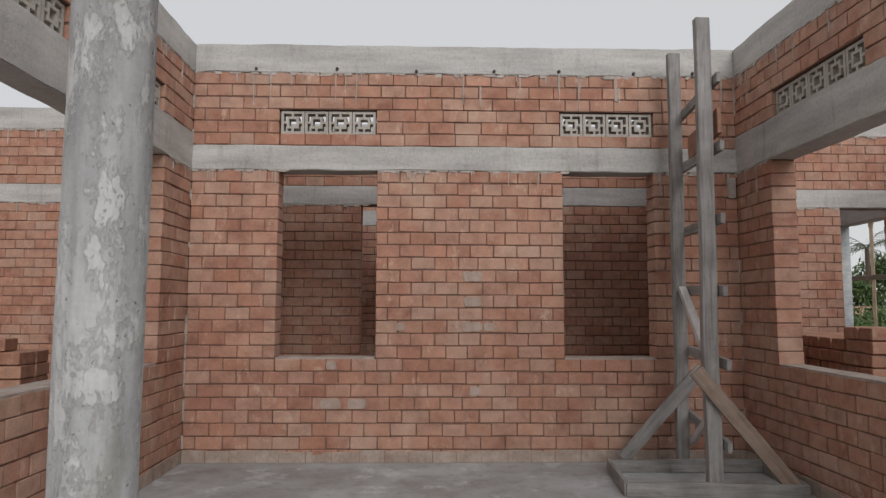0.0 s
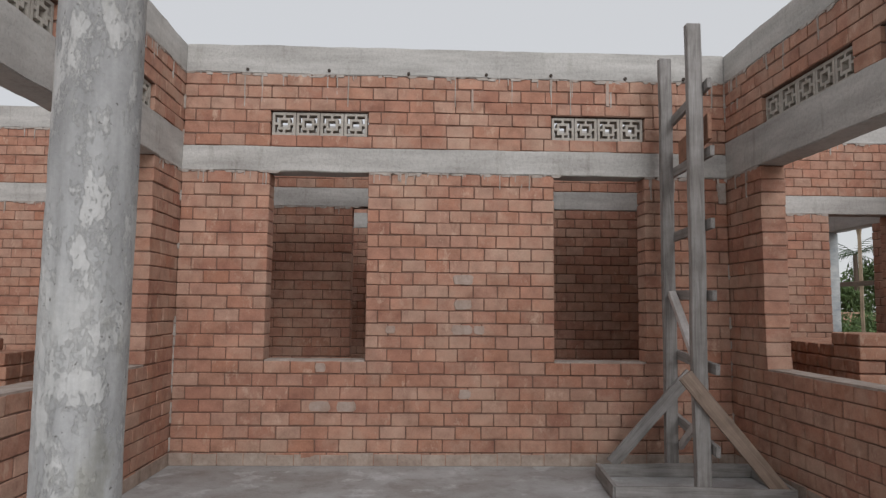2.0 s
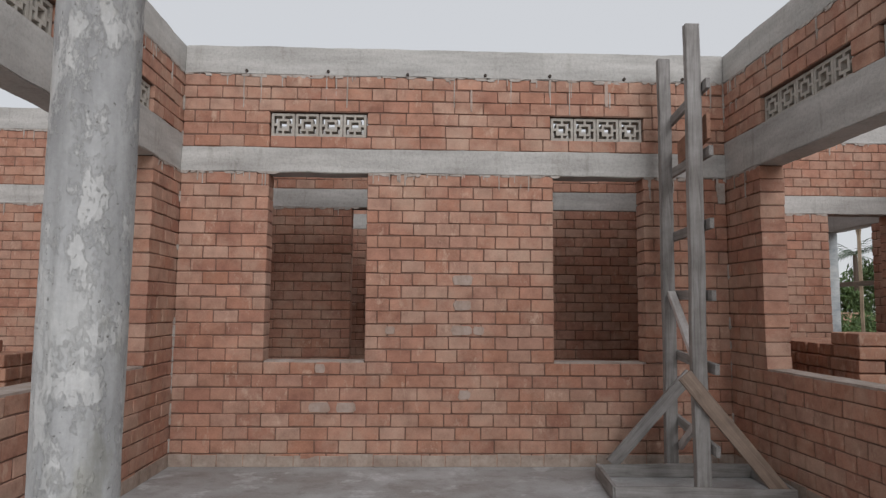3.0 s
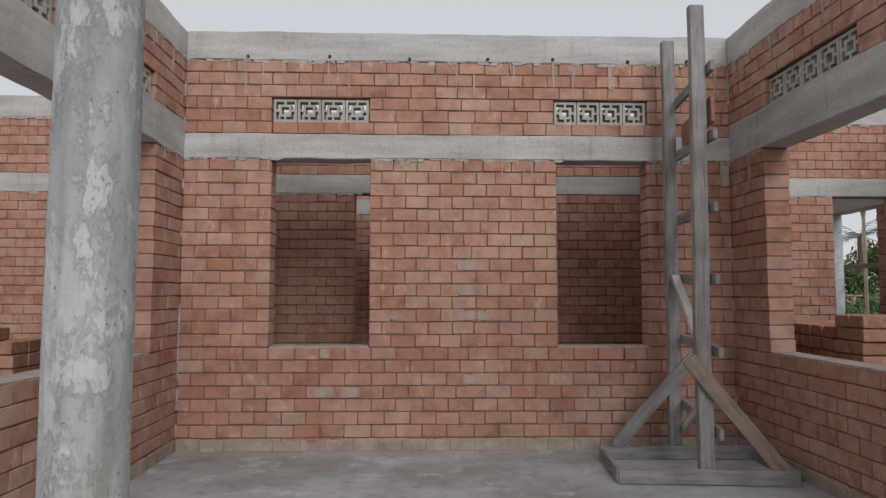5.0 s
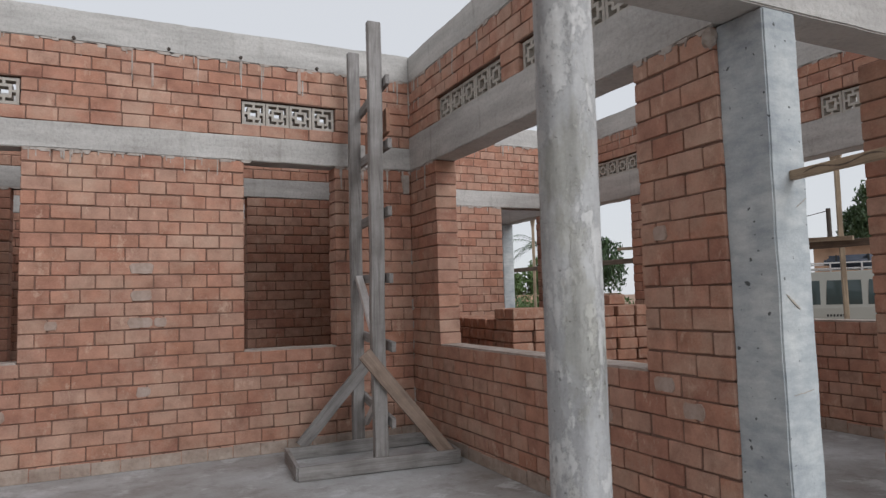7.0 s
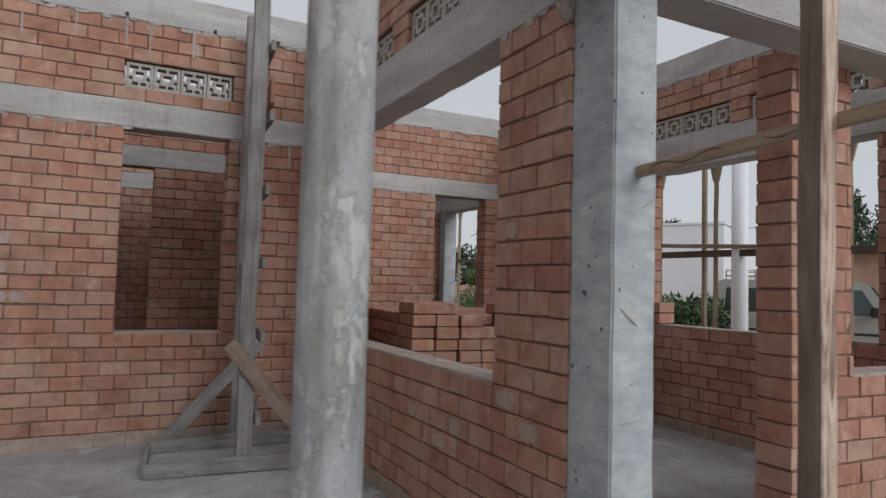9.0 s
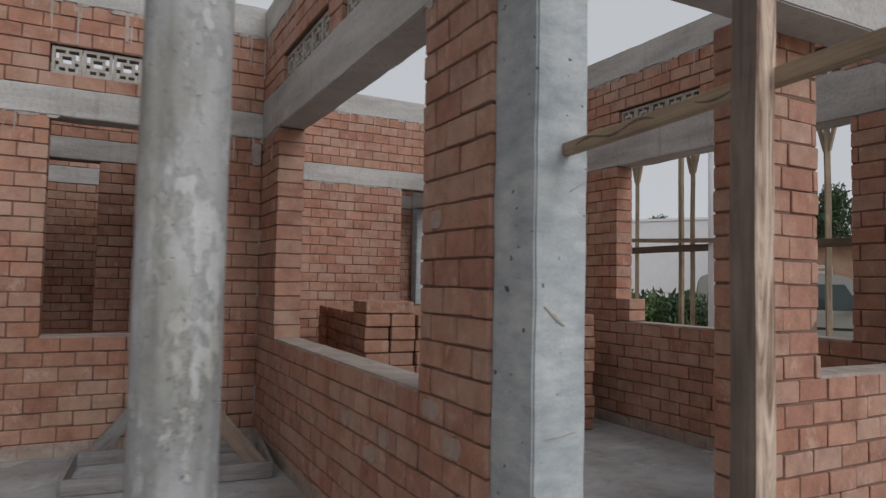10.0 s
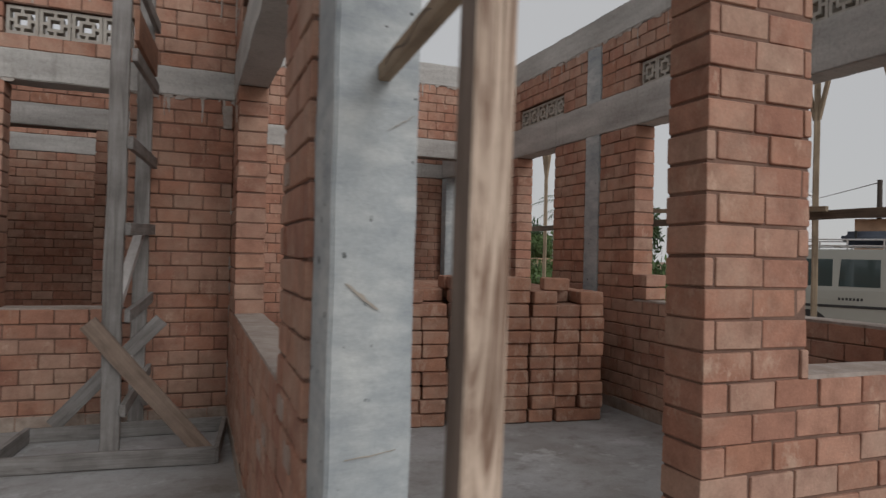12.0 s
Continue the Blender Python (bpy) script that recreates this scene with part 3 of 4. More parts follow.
SMEAR = concrete_material("cement_skim", (0.42, 0.335, 0.285), (0.33, 0.235, 0.185), 9, 0.5)
for n, (sx, sz, sw, sh) in enumerate(((0.26, 14.5 * C, 0.19, 0.09), (0.26, 12.5 * C, 0.17, 0.085), (0.25, 10.5 * C, 0.19, 0.09), (0.40, 10.5 * C, 0.10, 0.08), (0.28, 5.5 * C, 0.11, 0.085),
                                      (-0.93, 4.5 * C, 0.20, 0.085), (-0.71, 4.5 * C, 0.18, 0.085), (-0.93, 7.5 * C, 0.09, 0.08), (-0.35, 10.5 * C, 0.09, 0.07), (1.52, 3.20, 0.035, 0.26), (0.33, 3.12, 0.02, 0.22))):
    smear("wall_north", "x", YN, sx, sz, sw, sh, n + 1)
for n, (sy, sz, sw, sh) in enumerate(((2.32, 7.5 * C, 0.15, 0.08), (3.30, 5.5 * C, 0.10, 0.075), (2.78, 5.5 * C, 0.12, 0.08), (2.95, 4.5 * C, 0.17, 0.07), (2.30, 14.5 * C, 0.10, 0.08), (2.14, 6.5 * C, 0.14, 0.085))):
    smear("wall_east", "y", XE, sy, sz, sw, sh, n + 21)
lump = bmesh.new()
bmesh.ops.create_icosphere(lump, subdivisions=3, radius=0.04, matrix=Matrix.Translation((2.575, 1.93, 2.41)) @ Matrix.Diagonal((0.7, 1.0, 1.3, 1)))
for v in lump.verts:
    v.co += 0.014 * noise.noise_vector(v.co * 28)
part("cement_lump", lump, DRIP, bpy.data.objects["wall_east"], "pale lump of spilt cement")


def corner_mortar(owner, x, y, sx, sy, z0, z1, seed):
    """Mortar squeezed out where two walls meet."""
    rng = random.Random(seed)
    bm = bmesh.new()
    z = z0
    while z < z1:
        h = rng.uniform(0.05, 0.14)
        if rng.random() < 0.4:
            w = rng.uniform(0.005, 0.014)
            x0, x1 = sorted((x - sx * 0.01, x + sx * w))
            y0, y1 = sorted((y - sy * 0.01, y + sy * w * rng.uniform(0.5, 1)))
            box_bm(bm, x0, x1, y0, y1, z, min(z + h * 0.95, z1), 0.004)
        z += h
    tagged(part("corner_mortar", bm, DRIP, bpy.data.objects[owner], "pale mortar squeezed into the corner"), kind="stuff")


corner_mortar("wall_north", XW, YN, 1, -1, 0.05, RING, 1)
corner_mortar("wall_north", XE, YN, -1, -1, 0.05, RING, 2)


def skirting(x0, x1, y0, y1, seed):
    """A low uneven cement fillet between wall and floor."""
    rng = random.Random(seed)
    bm = bmesh.new()
    along_x = (x1 - x0) > (y1 - y0)
    a, b = (x0, x1) if along_x else (y0, y1)
    u = a
    while u < b - 1e-6:
        v = min(u + rng.uniform(0.19, 0.23), b)
        h = rng.uniform(0.088, 0.106)
        if along_x:
            box_bm(bm, u, v - 0.005, y0 + rng.uniform(0, 0.003), y1, 0, h, 0.003)
        else:
            box_bm(bm, x0, x1, u, v - 0.005, 0, h, 0.003)
        u = v
    tagged(part("baseboard", bm, SKIRT), "lowest course smeared with pale brown cement", "skirting", kind="structure")


SKIRT = concrete_material("skirting_cement", (0.42, 0.345, 0.285), (0.27, 0.20, 0.16), 7, 0.6)
skirting(XW, XE, YN - 0.008, YN, 1)
skirting(XE - 0.008, XE, 1.9, YN - 0.01, 2)
skirting(XW, XW + 0.008, 1.9, YN - 0.01, 3)
skirting(XR - 0.008, XR, 2.1, YN2 - 0.02, 4)

bm = bmesh.new()
for i, xx in enumerate((-1.62, -0.92, -0.23, 0.45, 1.02, 1.68, 2.2)):
    bmesh.ops.create_cone(bm, cap_ends=True, segments=10, radius1=0.016, radius2=0.013, depth=0.02,
                          matrix=Matrix.Translation((xx, YN - 0.008, RING + 0.03 + 0.008 * math.sin(i * 2.1))) @ pose(0, 0, 0, 90, 0, 0).to_3x3().to_4x4())
DARK = plain_material("rusty_iron", (0.06, 0.045, 0.035), 0.8)
tie = tagged(part("tie_stubs", bm, DARK, bpy.data.objects["wall_north"], "dark stubs of cut formwork ties"), kind="stuff")


# ---- timber ladder tower on its tray, in the porch corner ----
def ladder_tower():
    root = tagged(new("timber_tower"), "weathered grey timber ladder tower with braces standing on the floor", "scaffold")
    t = lambda *a, **k: timber(*a, parent=root, **k)
    front = (1.86, 4.50)
    back = (1.95, 5.28)
    t("post", (front[0], front[1], 0), (front[0], front[1], 3.40), 0.105, 0.06, OLD_WOOD)
    t("post", (back[0], back[1], 0), (back[0], back[1], 3.44), 0.10, 0.06, OLD_WOOD)
    for z, dz, d in ((2.93, -0.03, 0), (2.44, 0.02, 0.01), (1.92, 0.0, 0), (1.41, 0.03, 0), (0.90, 0.05, 0.01), (0.35, 0.08, 0)):
        t("rung", (1.935 + d, 4.40, z), (2.02, 5.36, z + dz), 0.032, 0.075, OLD_WOOD)
    t("board", (1.95, 4.44, 2.63), (2.02, 5.15, 2.59), 0.028, 0.19, PLANK)
    t("strut", (1.955, 5.22, 1.45), (1.87, 4.58, 0.96), 0.06, 0.05, PALE_WOOD)
    t("strut", (2.01, 5.25, 0.22), (1.945, 4.58, 0.62), 0.03, 0.06, PALE_WOOD)
    t("brace", (1.735, 4.45, 0.865), (2.43, 4.44, 0.03), 0.03, 0.105, BROWN_WOOD, label="weathered brown brace plank")
    t("brace", (1.44, 5.23, 0.09), (2.10, 5.23, 0.80), 0.03, 0.10, OLD_WOOD)
    # the tray of boards
    f0, f1, b0, b1 = (1.25, 4.50), (2.46, 4.40), (1.31, 5.17), (2.54, 5.15)
    for p, q in ((f0, f1), (b0, b1), (f0, b0), (f1, b1)):
        t("tray_board", (*p, 0.052), (*q, 0.052), 0.03, 0.10, OLD_WOOD)
    return root


BROWN_WOOD = wood_material("brown_plank", (0.36, 0.275, 0.215), (0.17, 0.12, 0.09))
PLANK = wood_material("reddish_plank", (0.36, 0.19, 0.12), (0.22, 0.11, 0.07))
PALE_WOOD = wood_material("pale_timber", (0.62, 0.60, 0.58), (0.42, 0.39, 0.37))
ladder_tower()

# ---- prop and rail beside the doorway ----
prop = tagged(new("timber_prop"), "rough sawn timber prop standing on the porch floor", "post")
# one opposite pair of faces pale, the other pair much darker
timber("post", (2.617, 0.93, 0), (2.677, 0.945, 3.0), 0.076, 0.056, DARK_TIMBER, prop, twist=-19, edge=RAW_WOOD)
rail = tagged(new("timber_rail"), "knotty sawn timber rail nailed to prop and column", "rail")
timber("bar", (2.705, 1.660, 1.735), (2.672, 0.32, 1.785), 0.030, 0.040, RAIL_WOOD, rail)


# ---- brick stacks ----
def stack(x, y, turn, cols, heights, deep, label, seed, tops=(), missing=(), gap=0.018):
    """Loose bricks piled in columns, with open gaps between the rows behind the front; heights: courses in each column.
    The faces that can be reached are bricks of their own, the far sides one joined part."""
    rng = random.Random(seed)
    root = tagged(new("brick_stack"), label, "brick stack", group="stacks of loose bricks")
    root.matrix_world = pose(x, y, 0, 0, 0, turn)
    w, h, d = 0.216, 0.104, 0.205 + gap
    lean = [[rng.gauss(0, 0.010) for _ in range(deep)] for _ in range(cols)]
    verts, faces = [], []
    for k in range(deep):
        for i in range(cols):
            tall = heights[i] - (1 if k > 1 and heights[i] > min(heights) else 0)
            for j in range(tall):
                front, top, far = k == 0, j == tall - 1, i == cols - 1 or k == deep - 1
                if (i, j, k) in missing or not (front or top or i == 0 or far):
                    continue
                sway = lean[i][k] + 0.008 * math.sin(j * 1.7 + i * 2.1 + seed)
                m = pose((i + 0.5) * w + sway + rng.gauss(0, 0.004), (k + 0.5) * d + rng.gauss(0, 0.010), 0.053 + j * h, 0, 0, rng.gauss(0, 2.2))
                me = brick_mesh(0.205, 0.200, 0.1, LOOSE, rng.randrange(4))
                if far and not front and not top:
                    o = len(verts)
                    verts += [m @ v.co for v in me.vertices]
                    faces += [tuple(o + q for q in p.vertices) for p in me.polygons]
                else:
                    ob = new("brick", me)
                    ob.parent = root
                    ob.matrix_local = m
    if verts:
        me = bpy.data.meshes.new("brick_courses")
        me.from_pydata(verts, [], faces)
        me.materials.append(LOOSE)
        ob = new("brick_courses", me)
        ob.parent = root
        tagged(ob, kind="stuff")
    for (u, v, j, a) in tops:
        ob = new("brick", brick_mesh(0.21, 0.20, 0.1, LOOSE, 2))
        ob.parent = root
        ob.matrix_local = pose(u, v, 0.053 + j * h, 0, 0, a)
    return root


stack(3.285, 4.905, -6.5, 10, (11, 11, 10, 10, 11, 11, 11, 10, 10, 10), 9, "waist-high block of stacked orange earth bricks on the floor", 4,
      tops=((1.30, 0.42, 11, 8), (1.78, 0.16, 10, -14)), missing=((8, 9, 0), (3, 9, 0)))
stack(-4.75, 5.0, 2, 7, (9,) * 7, 2, "stack of orange earth bricks in the west room", 8, tops=((1.05, 0.1, 9, 0), (1.27, 0.12, 9, 4)), gap=0.0)


# ---- east veranda: forked props, rails, white column ----
def forked_prop(x, y, seed, fork=True):
    rng = random.Random(seed)
    root = tagged(new("forked_prop"), "slim timber prop with a forked head outside the wall", "prop", group="veranda props")
    lean = rng.uniform(-0.03, 0.03)
    timber("post", (x, y, -0.3), (x + lean, y + lean, 3.42), 0.056, 0.056, PROP_WOOD, root)
    if fork:
        for sgn in (-1, 1):
            timber("fork_arm", (x + lean, y + lean + 0.02 * sgn, 2.80), (x + lean, y + lean + 0.18 * sgn, 3.42), 0.035, 0.04, PROP_WOOD, root)
    return root


PROP_WOOD = wood_material("prop_timber", (0.38, 0.30, 0.205), (0.20, 0.15, 0.10))
DARK_WOOD = wood_material("dark_rail_timber", (0.16, 0.115, 0.08), (0.07, 0.05, 0.035), "Z")
for i, yy in enumerate((4.29, 5.13, 6.10, 7.10, 8.85, 10.70, 12.15, 13.4)):
    forked_prop(8.3, yy, 29 + i)
forked_prop(8.3, 6.29, 50, fork=False)
r1 = tagged(new("veranda_rail"), "dark timber rail tied along the veranda props", "rail")
timber("bar", (8.24, 3.6, 1.80), (8.24, 14.0, 1.86), 0.05, 0.09, DARK_WOOD, r1)
r2 = tagged(new("veranda_rail"), "thin pale timber rail tied along the veranda props", "rail")
timber("bar", (8.18, 4.9, 1.86), (8.18, 9.2, 2.06), 0.04, 0.055, PROP_WOOD, r2)

WHITE = plain_material("white_paint", (0.84, 0.86, 0.88), 0.5, 0.0, 0.06, 3)
bm = bmesh.new()
bmesh.ops.create_cone(bm, cap_ends=True, segments=28, radius1=0.105, radius2=0.10, depth=3.7, matrix=Matrix.Translation((8.3, 5.72, 1.55)))
tagged(part("veranda_column", bm, WHITE, smooth=True), "smooth white round veranda column", "column", kind="structure")
cast("veranda_floor", 6.0, 8.7, 1.0, 14.5, -0.29, -0.05, "grey cement veranda slab", SCREED, "floor")


# ---- outside: yard, trees, buildings, van ----
LEAF = plain_material("dark_leaf", (0.055, 0.10, 0.035), 0.6, 0, 0.45, 3)
LEAF2 = plain_material("light_leaf", (0.10, 0.16, 0.045), 0.6, 0, 0.45, 3)
BARK = plain_material("tree_bark", (0.14, 0.10, 0.075), 0.9, 0, 0.4, 12)


def leaves_bm(bm, centre, radius, count, size, rng):
    for _ in range(count):
        while True:
            p = Vector((rng.uniform(-1, 1), rng.uniform(-1, 1), rng.uniform(-1, 1)))
            if 0.3 < p.length < 1:
                break
        c = Vector(centre) + Vector((p.x * radius[0], p.y * radius[1], p.z * radius[2]))
        q = Euler((rng.uniform(0, 6.3), rng.uniform(0, 6.3), rng.uniform(0, 6.3))).to_matrix()
        l, w = size * rng.uniform(0.7, 1.4), size * rng.uniform(0.25, 0.45)
        bm.faces.new([bm.verts.new(c + q @ Vector(v)) for v in ((-l, 0, 0), (0, -w, w * 0.4), (l, 0, 0), (0, w, w * 0.4))])


def tree(x, y, height, spread, seed, label, leaf=None, clumps=16, tall=False):
    rng = random.Random(seed)
    root = tagged(new("tree"), label, "tree", group="trees beyond the yard")
    root.matrix_world = pose(x, y, -0.3)
    bm = bmesh.new()
    top = height * 0.75
    bmesh.ops.create_cone(bm, segments=9, radius1=0.05 * spread + 0.08, radius2=0.05, depth=top, matrix=Matrix.Translation((0, 0, top / 2)))
    crown = bmesh.new()
    for i in range(clumps):
        f = i / clumps
        a = i * 2.4 + rng.uniform(-0.4, 0.4)
        z = height * (0.42 + 0.52 * f)
        r = spread * ((1.05 - f) if tall else math.sin(math.pi * (0.2 + 0.72 * f))) * rng.uniform(0.35, 0.8)
        c = Vector((r * math.cos(a), r * math.sin(a), z))
        s0 = Vector((0, 0, z * 0.72))
        d = c - s0
        bmesh.ops.create_cone(bm, segments=6, radius1=0.05, radius2=0.015, depth=d.length,
                              matrix=Matrix.Translation((s0 + c) / 2) @ d.to_track_quat("Z", "Y").to_matrix().to_4x4())
        rr = spread * rng.uniform(0.24, 0.42)
        leaves_bm(crown, c, (rr, rr, rr * 0.7), 130, 0.055 * spread + 0.05, rng)
    part("trunk", bm, BARK, root)
    part("crown", crown, leaf or LEAF, root)
    return root


def bush(x, y, sx, sy, h, seed, label, leaf=None, count=1400):
    rng = random.Random(seed)
    root = tagged(new("bush"), label, "bush", group="bushes in the yard")
    root.matrix_world = pose(x, y, -0.3)
    bm = bmesh.new()
    n = max(3, int(sx + sy))
    for i in range(n * 2):
        c = (rng.uniform(-sx, sx) * 0.8, rng.uniform(-sy, sy) * 0.8, h * rng.uniform(0.3, 0.7))
        leaves_bm(bm, c, (sx * 0.35 + 0.2, sy * 0.35 + 0.2, h * 0.4), count // (n * 2), 0.10, rng)
    st = bmesh.new()
    for i in range(7):
        a = rng.uniform(0, 6.28)
        beam_bm(st, (0.2 * math.cos(a), 0.2 * math.sin(a), 0), (sx * 0.6 * math.cos(a), sy * 0.6 * math.sin(a), h * 0.7), 0.03, 0.03, 0)
    part("stems", st, BARK, root)
    part("foliage", bm, leaf or LEAF2, root)


def palm(x, y, h, seed):
    rng = random.Random(seed)
    root = tagged(new("palm_tree"), "palm with arching green fronds beyond the yard", "palm tree")
    root.matrix_world = pose(x, y, -0.3)
    bm = bmesh.new()
    bmesh.ops.create_cone(bm, segments=10, radius1=0.2, radius2=0.13, depth=h, matrix=Matrix.Translation((0, 0, h / 2)))
    part("trunk", bm, BARK, root)
    for i in range(17):
        a = i * 2.399
        lift = rng.uniform(-0.1, 1.2)
        ln = rng.uniform(2.4, 3.5)
        fr_bm = bmesh.new()
        pts = []
        for k in range(15):
            f = k / 14
            rad = ln * f
            z = h + lift * ln * f * 0.75 - 1.3 * ln * f * f * 0.55
            pts.append(Vector((rad * math.cos(a), rad * math.sin(a), z)))
        side = Vector((-math.sin(a), math.cos(a), 0))
        for k in range(1, 15):
            p, d = pts[k], (pts[k] - pts[k - 1]).normalized()
            for sgn in (-1, 1):
                l = 0.8 * math.sin(math.pi * (0.15 + 0.8 * k / 14))
                tip = p + (side * sgn * 0.8 + d * 0.55 - Vector((0, 0, 0.35))) * l
                fr_bm.faces.new([fr_bm.verts.new(v) for v in (p - d * 0.03, p + d * 0.035, tip)])
            beam_bm(fr_bm, pts[k - 1], pts[k], 0.025, 0.02, 0)
        part("frond", fr_bm, LEAF, root)


palm(28.0, 41.3, 5.3, 5)
tree(30, 37, 5.6, 2.8, 11, "broad green tree behind the white building")
tree(36, 34, 6.6, 3.0, 12, "broad green tree behind the white building")
tree(52.0, 31.0, 10.0, 3.0, 13, "dark conifer far behind the brick shed", tall=True, clumps=22)
tree(55.5, 29.5, 9.4, 2.8, 14, "dark conifer far behind the brick shed", tall=True, clumps=24)
tree(52.6, 33.0, 8.2, 2.6, 15, "dark conifer far behind the brick shed", tall=True, clumps=22)
tree(28, 49, 4.6, 3.2, 16, "low rounded tree at the end of the field")
tree(24, 50, 4.7, 3.4, 17, "low rounded tree at the end of the field")
tree(31.5, 43.5, 5.0, 3.2, 18, "low green tree beside the palm", LEAF2)
tree(25.5, 40.0, 3.2, 2.4, 19, "low green tree beside the palm", LEAF2)
bush(11.6, 12.0, 1.5, 1.5, 1.6, 21, "dense green hedge bush beside the yard", LEAF2, 4200)
bush(13.3, 10.6, 1.2, 1.2, 1.5, 25, "dense dark green hedge bush beside the yard", LEAF, 3200)
bush(11.2, 16.3, 1.8, 1.6, 1.5, 22, "light green bush beside the yard", LEAF2, 3200)
bush(14.0, 20.6, 1.9, 1.6, 1.6, 23, "light green bush beside the yard", LEAF2, 3200)
bush(16.5, 23.0, 2.0, 1.6, 1.7, 24, "dark green bush beside the yard", LEAF, 2600)


def simple_house(name, x, y, turn, length, depth, height, wall_m, roof_m, label, overhang=0.4, openings=2, rise=0.8):
    root = tagged(new(name), label, "building")
    root.matrix_world = pose(x, y, -0.3, 0, 0, turn)
    bm = bmesh.new()
    box_bm(bm, 0, length, 0, depth, 0, height, 0.01)
    part("wall", bm, wall_m, root)
    bm = bmesh.new()
    o = overhang
    vs = [bm.verts.new(p) for p in ((-o, -o, height + 0.01), (length + o, -o, height + 0.01), (length + o, depth + o, height + rise), (-o, depth + o, height + rise))]
    up = [bm.verts.new(v.co + Vector((0, 0, 0.12))) for v in vs]
    bm.faces.new(vs[::-1])
    bm.faces.new(up)
    for i in range(4):
        bm.faces.new((vs[i], vs[(i + 1) % 4], up[(i + 1) % 4], up[i]))
    part("roof", bm, roof_m, root)
    for i in range(openings):
        u = length * (i + 0.7) / (openings + 0.4)
        bm = bmesh.new()
        box_bm(bm, u - 0.5, u + 0.5, -0.03, 0.05, 1.1, 2.1)
        part("window", bm, DARK, root)
    return root


FIELD_BRICK = plain_material("far_brickwork", (0.42, 0.28, 0.19), 0.9, 0, 0.35, 2.5)
TIN = plain_material("dark_tin_roof", (0.10, 0.085, 0.08), 0.7, 0.2, 0.4, 1.5)
simple_house("white_house", 24.7, 26.9, -59.7, 5.6, 4, 4.9, WHITE, WHITE, "plain white plastered building across the yard", 0.05, 0, 0.1)
simple_house("brick_shed", 23.5, 16.2, -57, 13.0, 4, 3.2, FIELD_BRICK, TIN, "low brown brick shed with a dark tin roof", 0.4, 0, 0.3)
bm = bmesh.new()
box_bm(bm, 10, 26, 30.0, 30.2, -0.3, 1.3, 0.01)
tagged(part("yard_wall", bm, FIELD_BRICK), "low weathered brick boundary wall", "wall", kind="structure")

pole = tagged(new("utility_pole"), "thin dark utility pole with a single wire", "utility pole")
bm = bmesh.new()
bmesh.ops.create_cone(bm, segments=10, radius1=0.12, radius2=0.09, depth=6.6, matrix=Matrix.Translation((27.5, 18.2, 1.4)))
part("pole", bm, DARK, pole)
bm = bmesh.new()
beam_bm(bm, (27.5, 18.2, 4.6), (60, 50, 7.5), 0.03, 0.03, 0)
part("wire", bm, DARK, pole)

PAINT = plain_material("beige_car_paint", (0.29, 0.29, 0.26), 0.3, 0.0, 0.08, 2)
TYRE = plain_material("tyre_rubber", (0.025, 0.025, 0.025), 0.85)
CHROME = plain_material("bright_metal", (0.75, 0.75, 0.75), 0.3, 0.9, 0.05)
glass_m, gnt, gb = mat("tinted_car_glass", 0.05)
gb.inputs["Base Color"].default_value = (0.03, 0.045, 0.045, 1)
gb.inputs["Coat Weight"].default_value = 0.25


TARP = plain_material("dark_tarpaulin", (0.05, 0.06, 0.085), 0.6, 0, 0.4, 6)


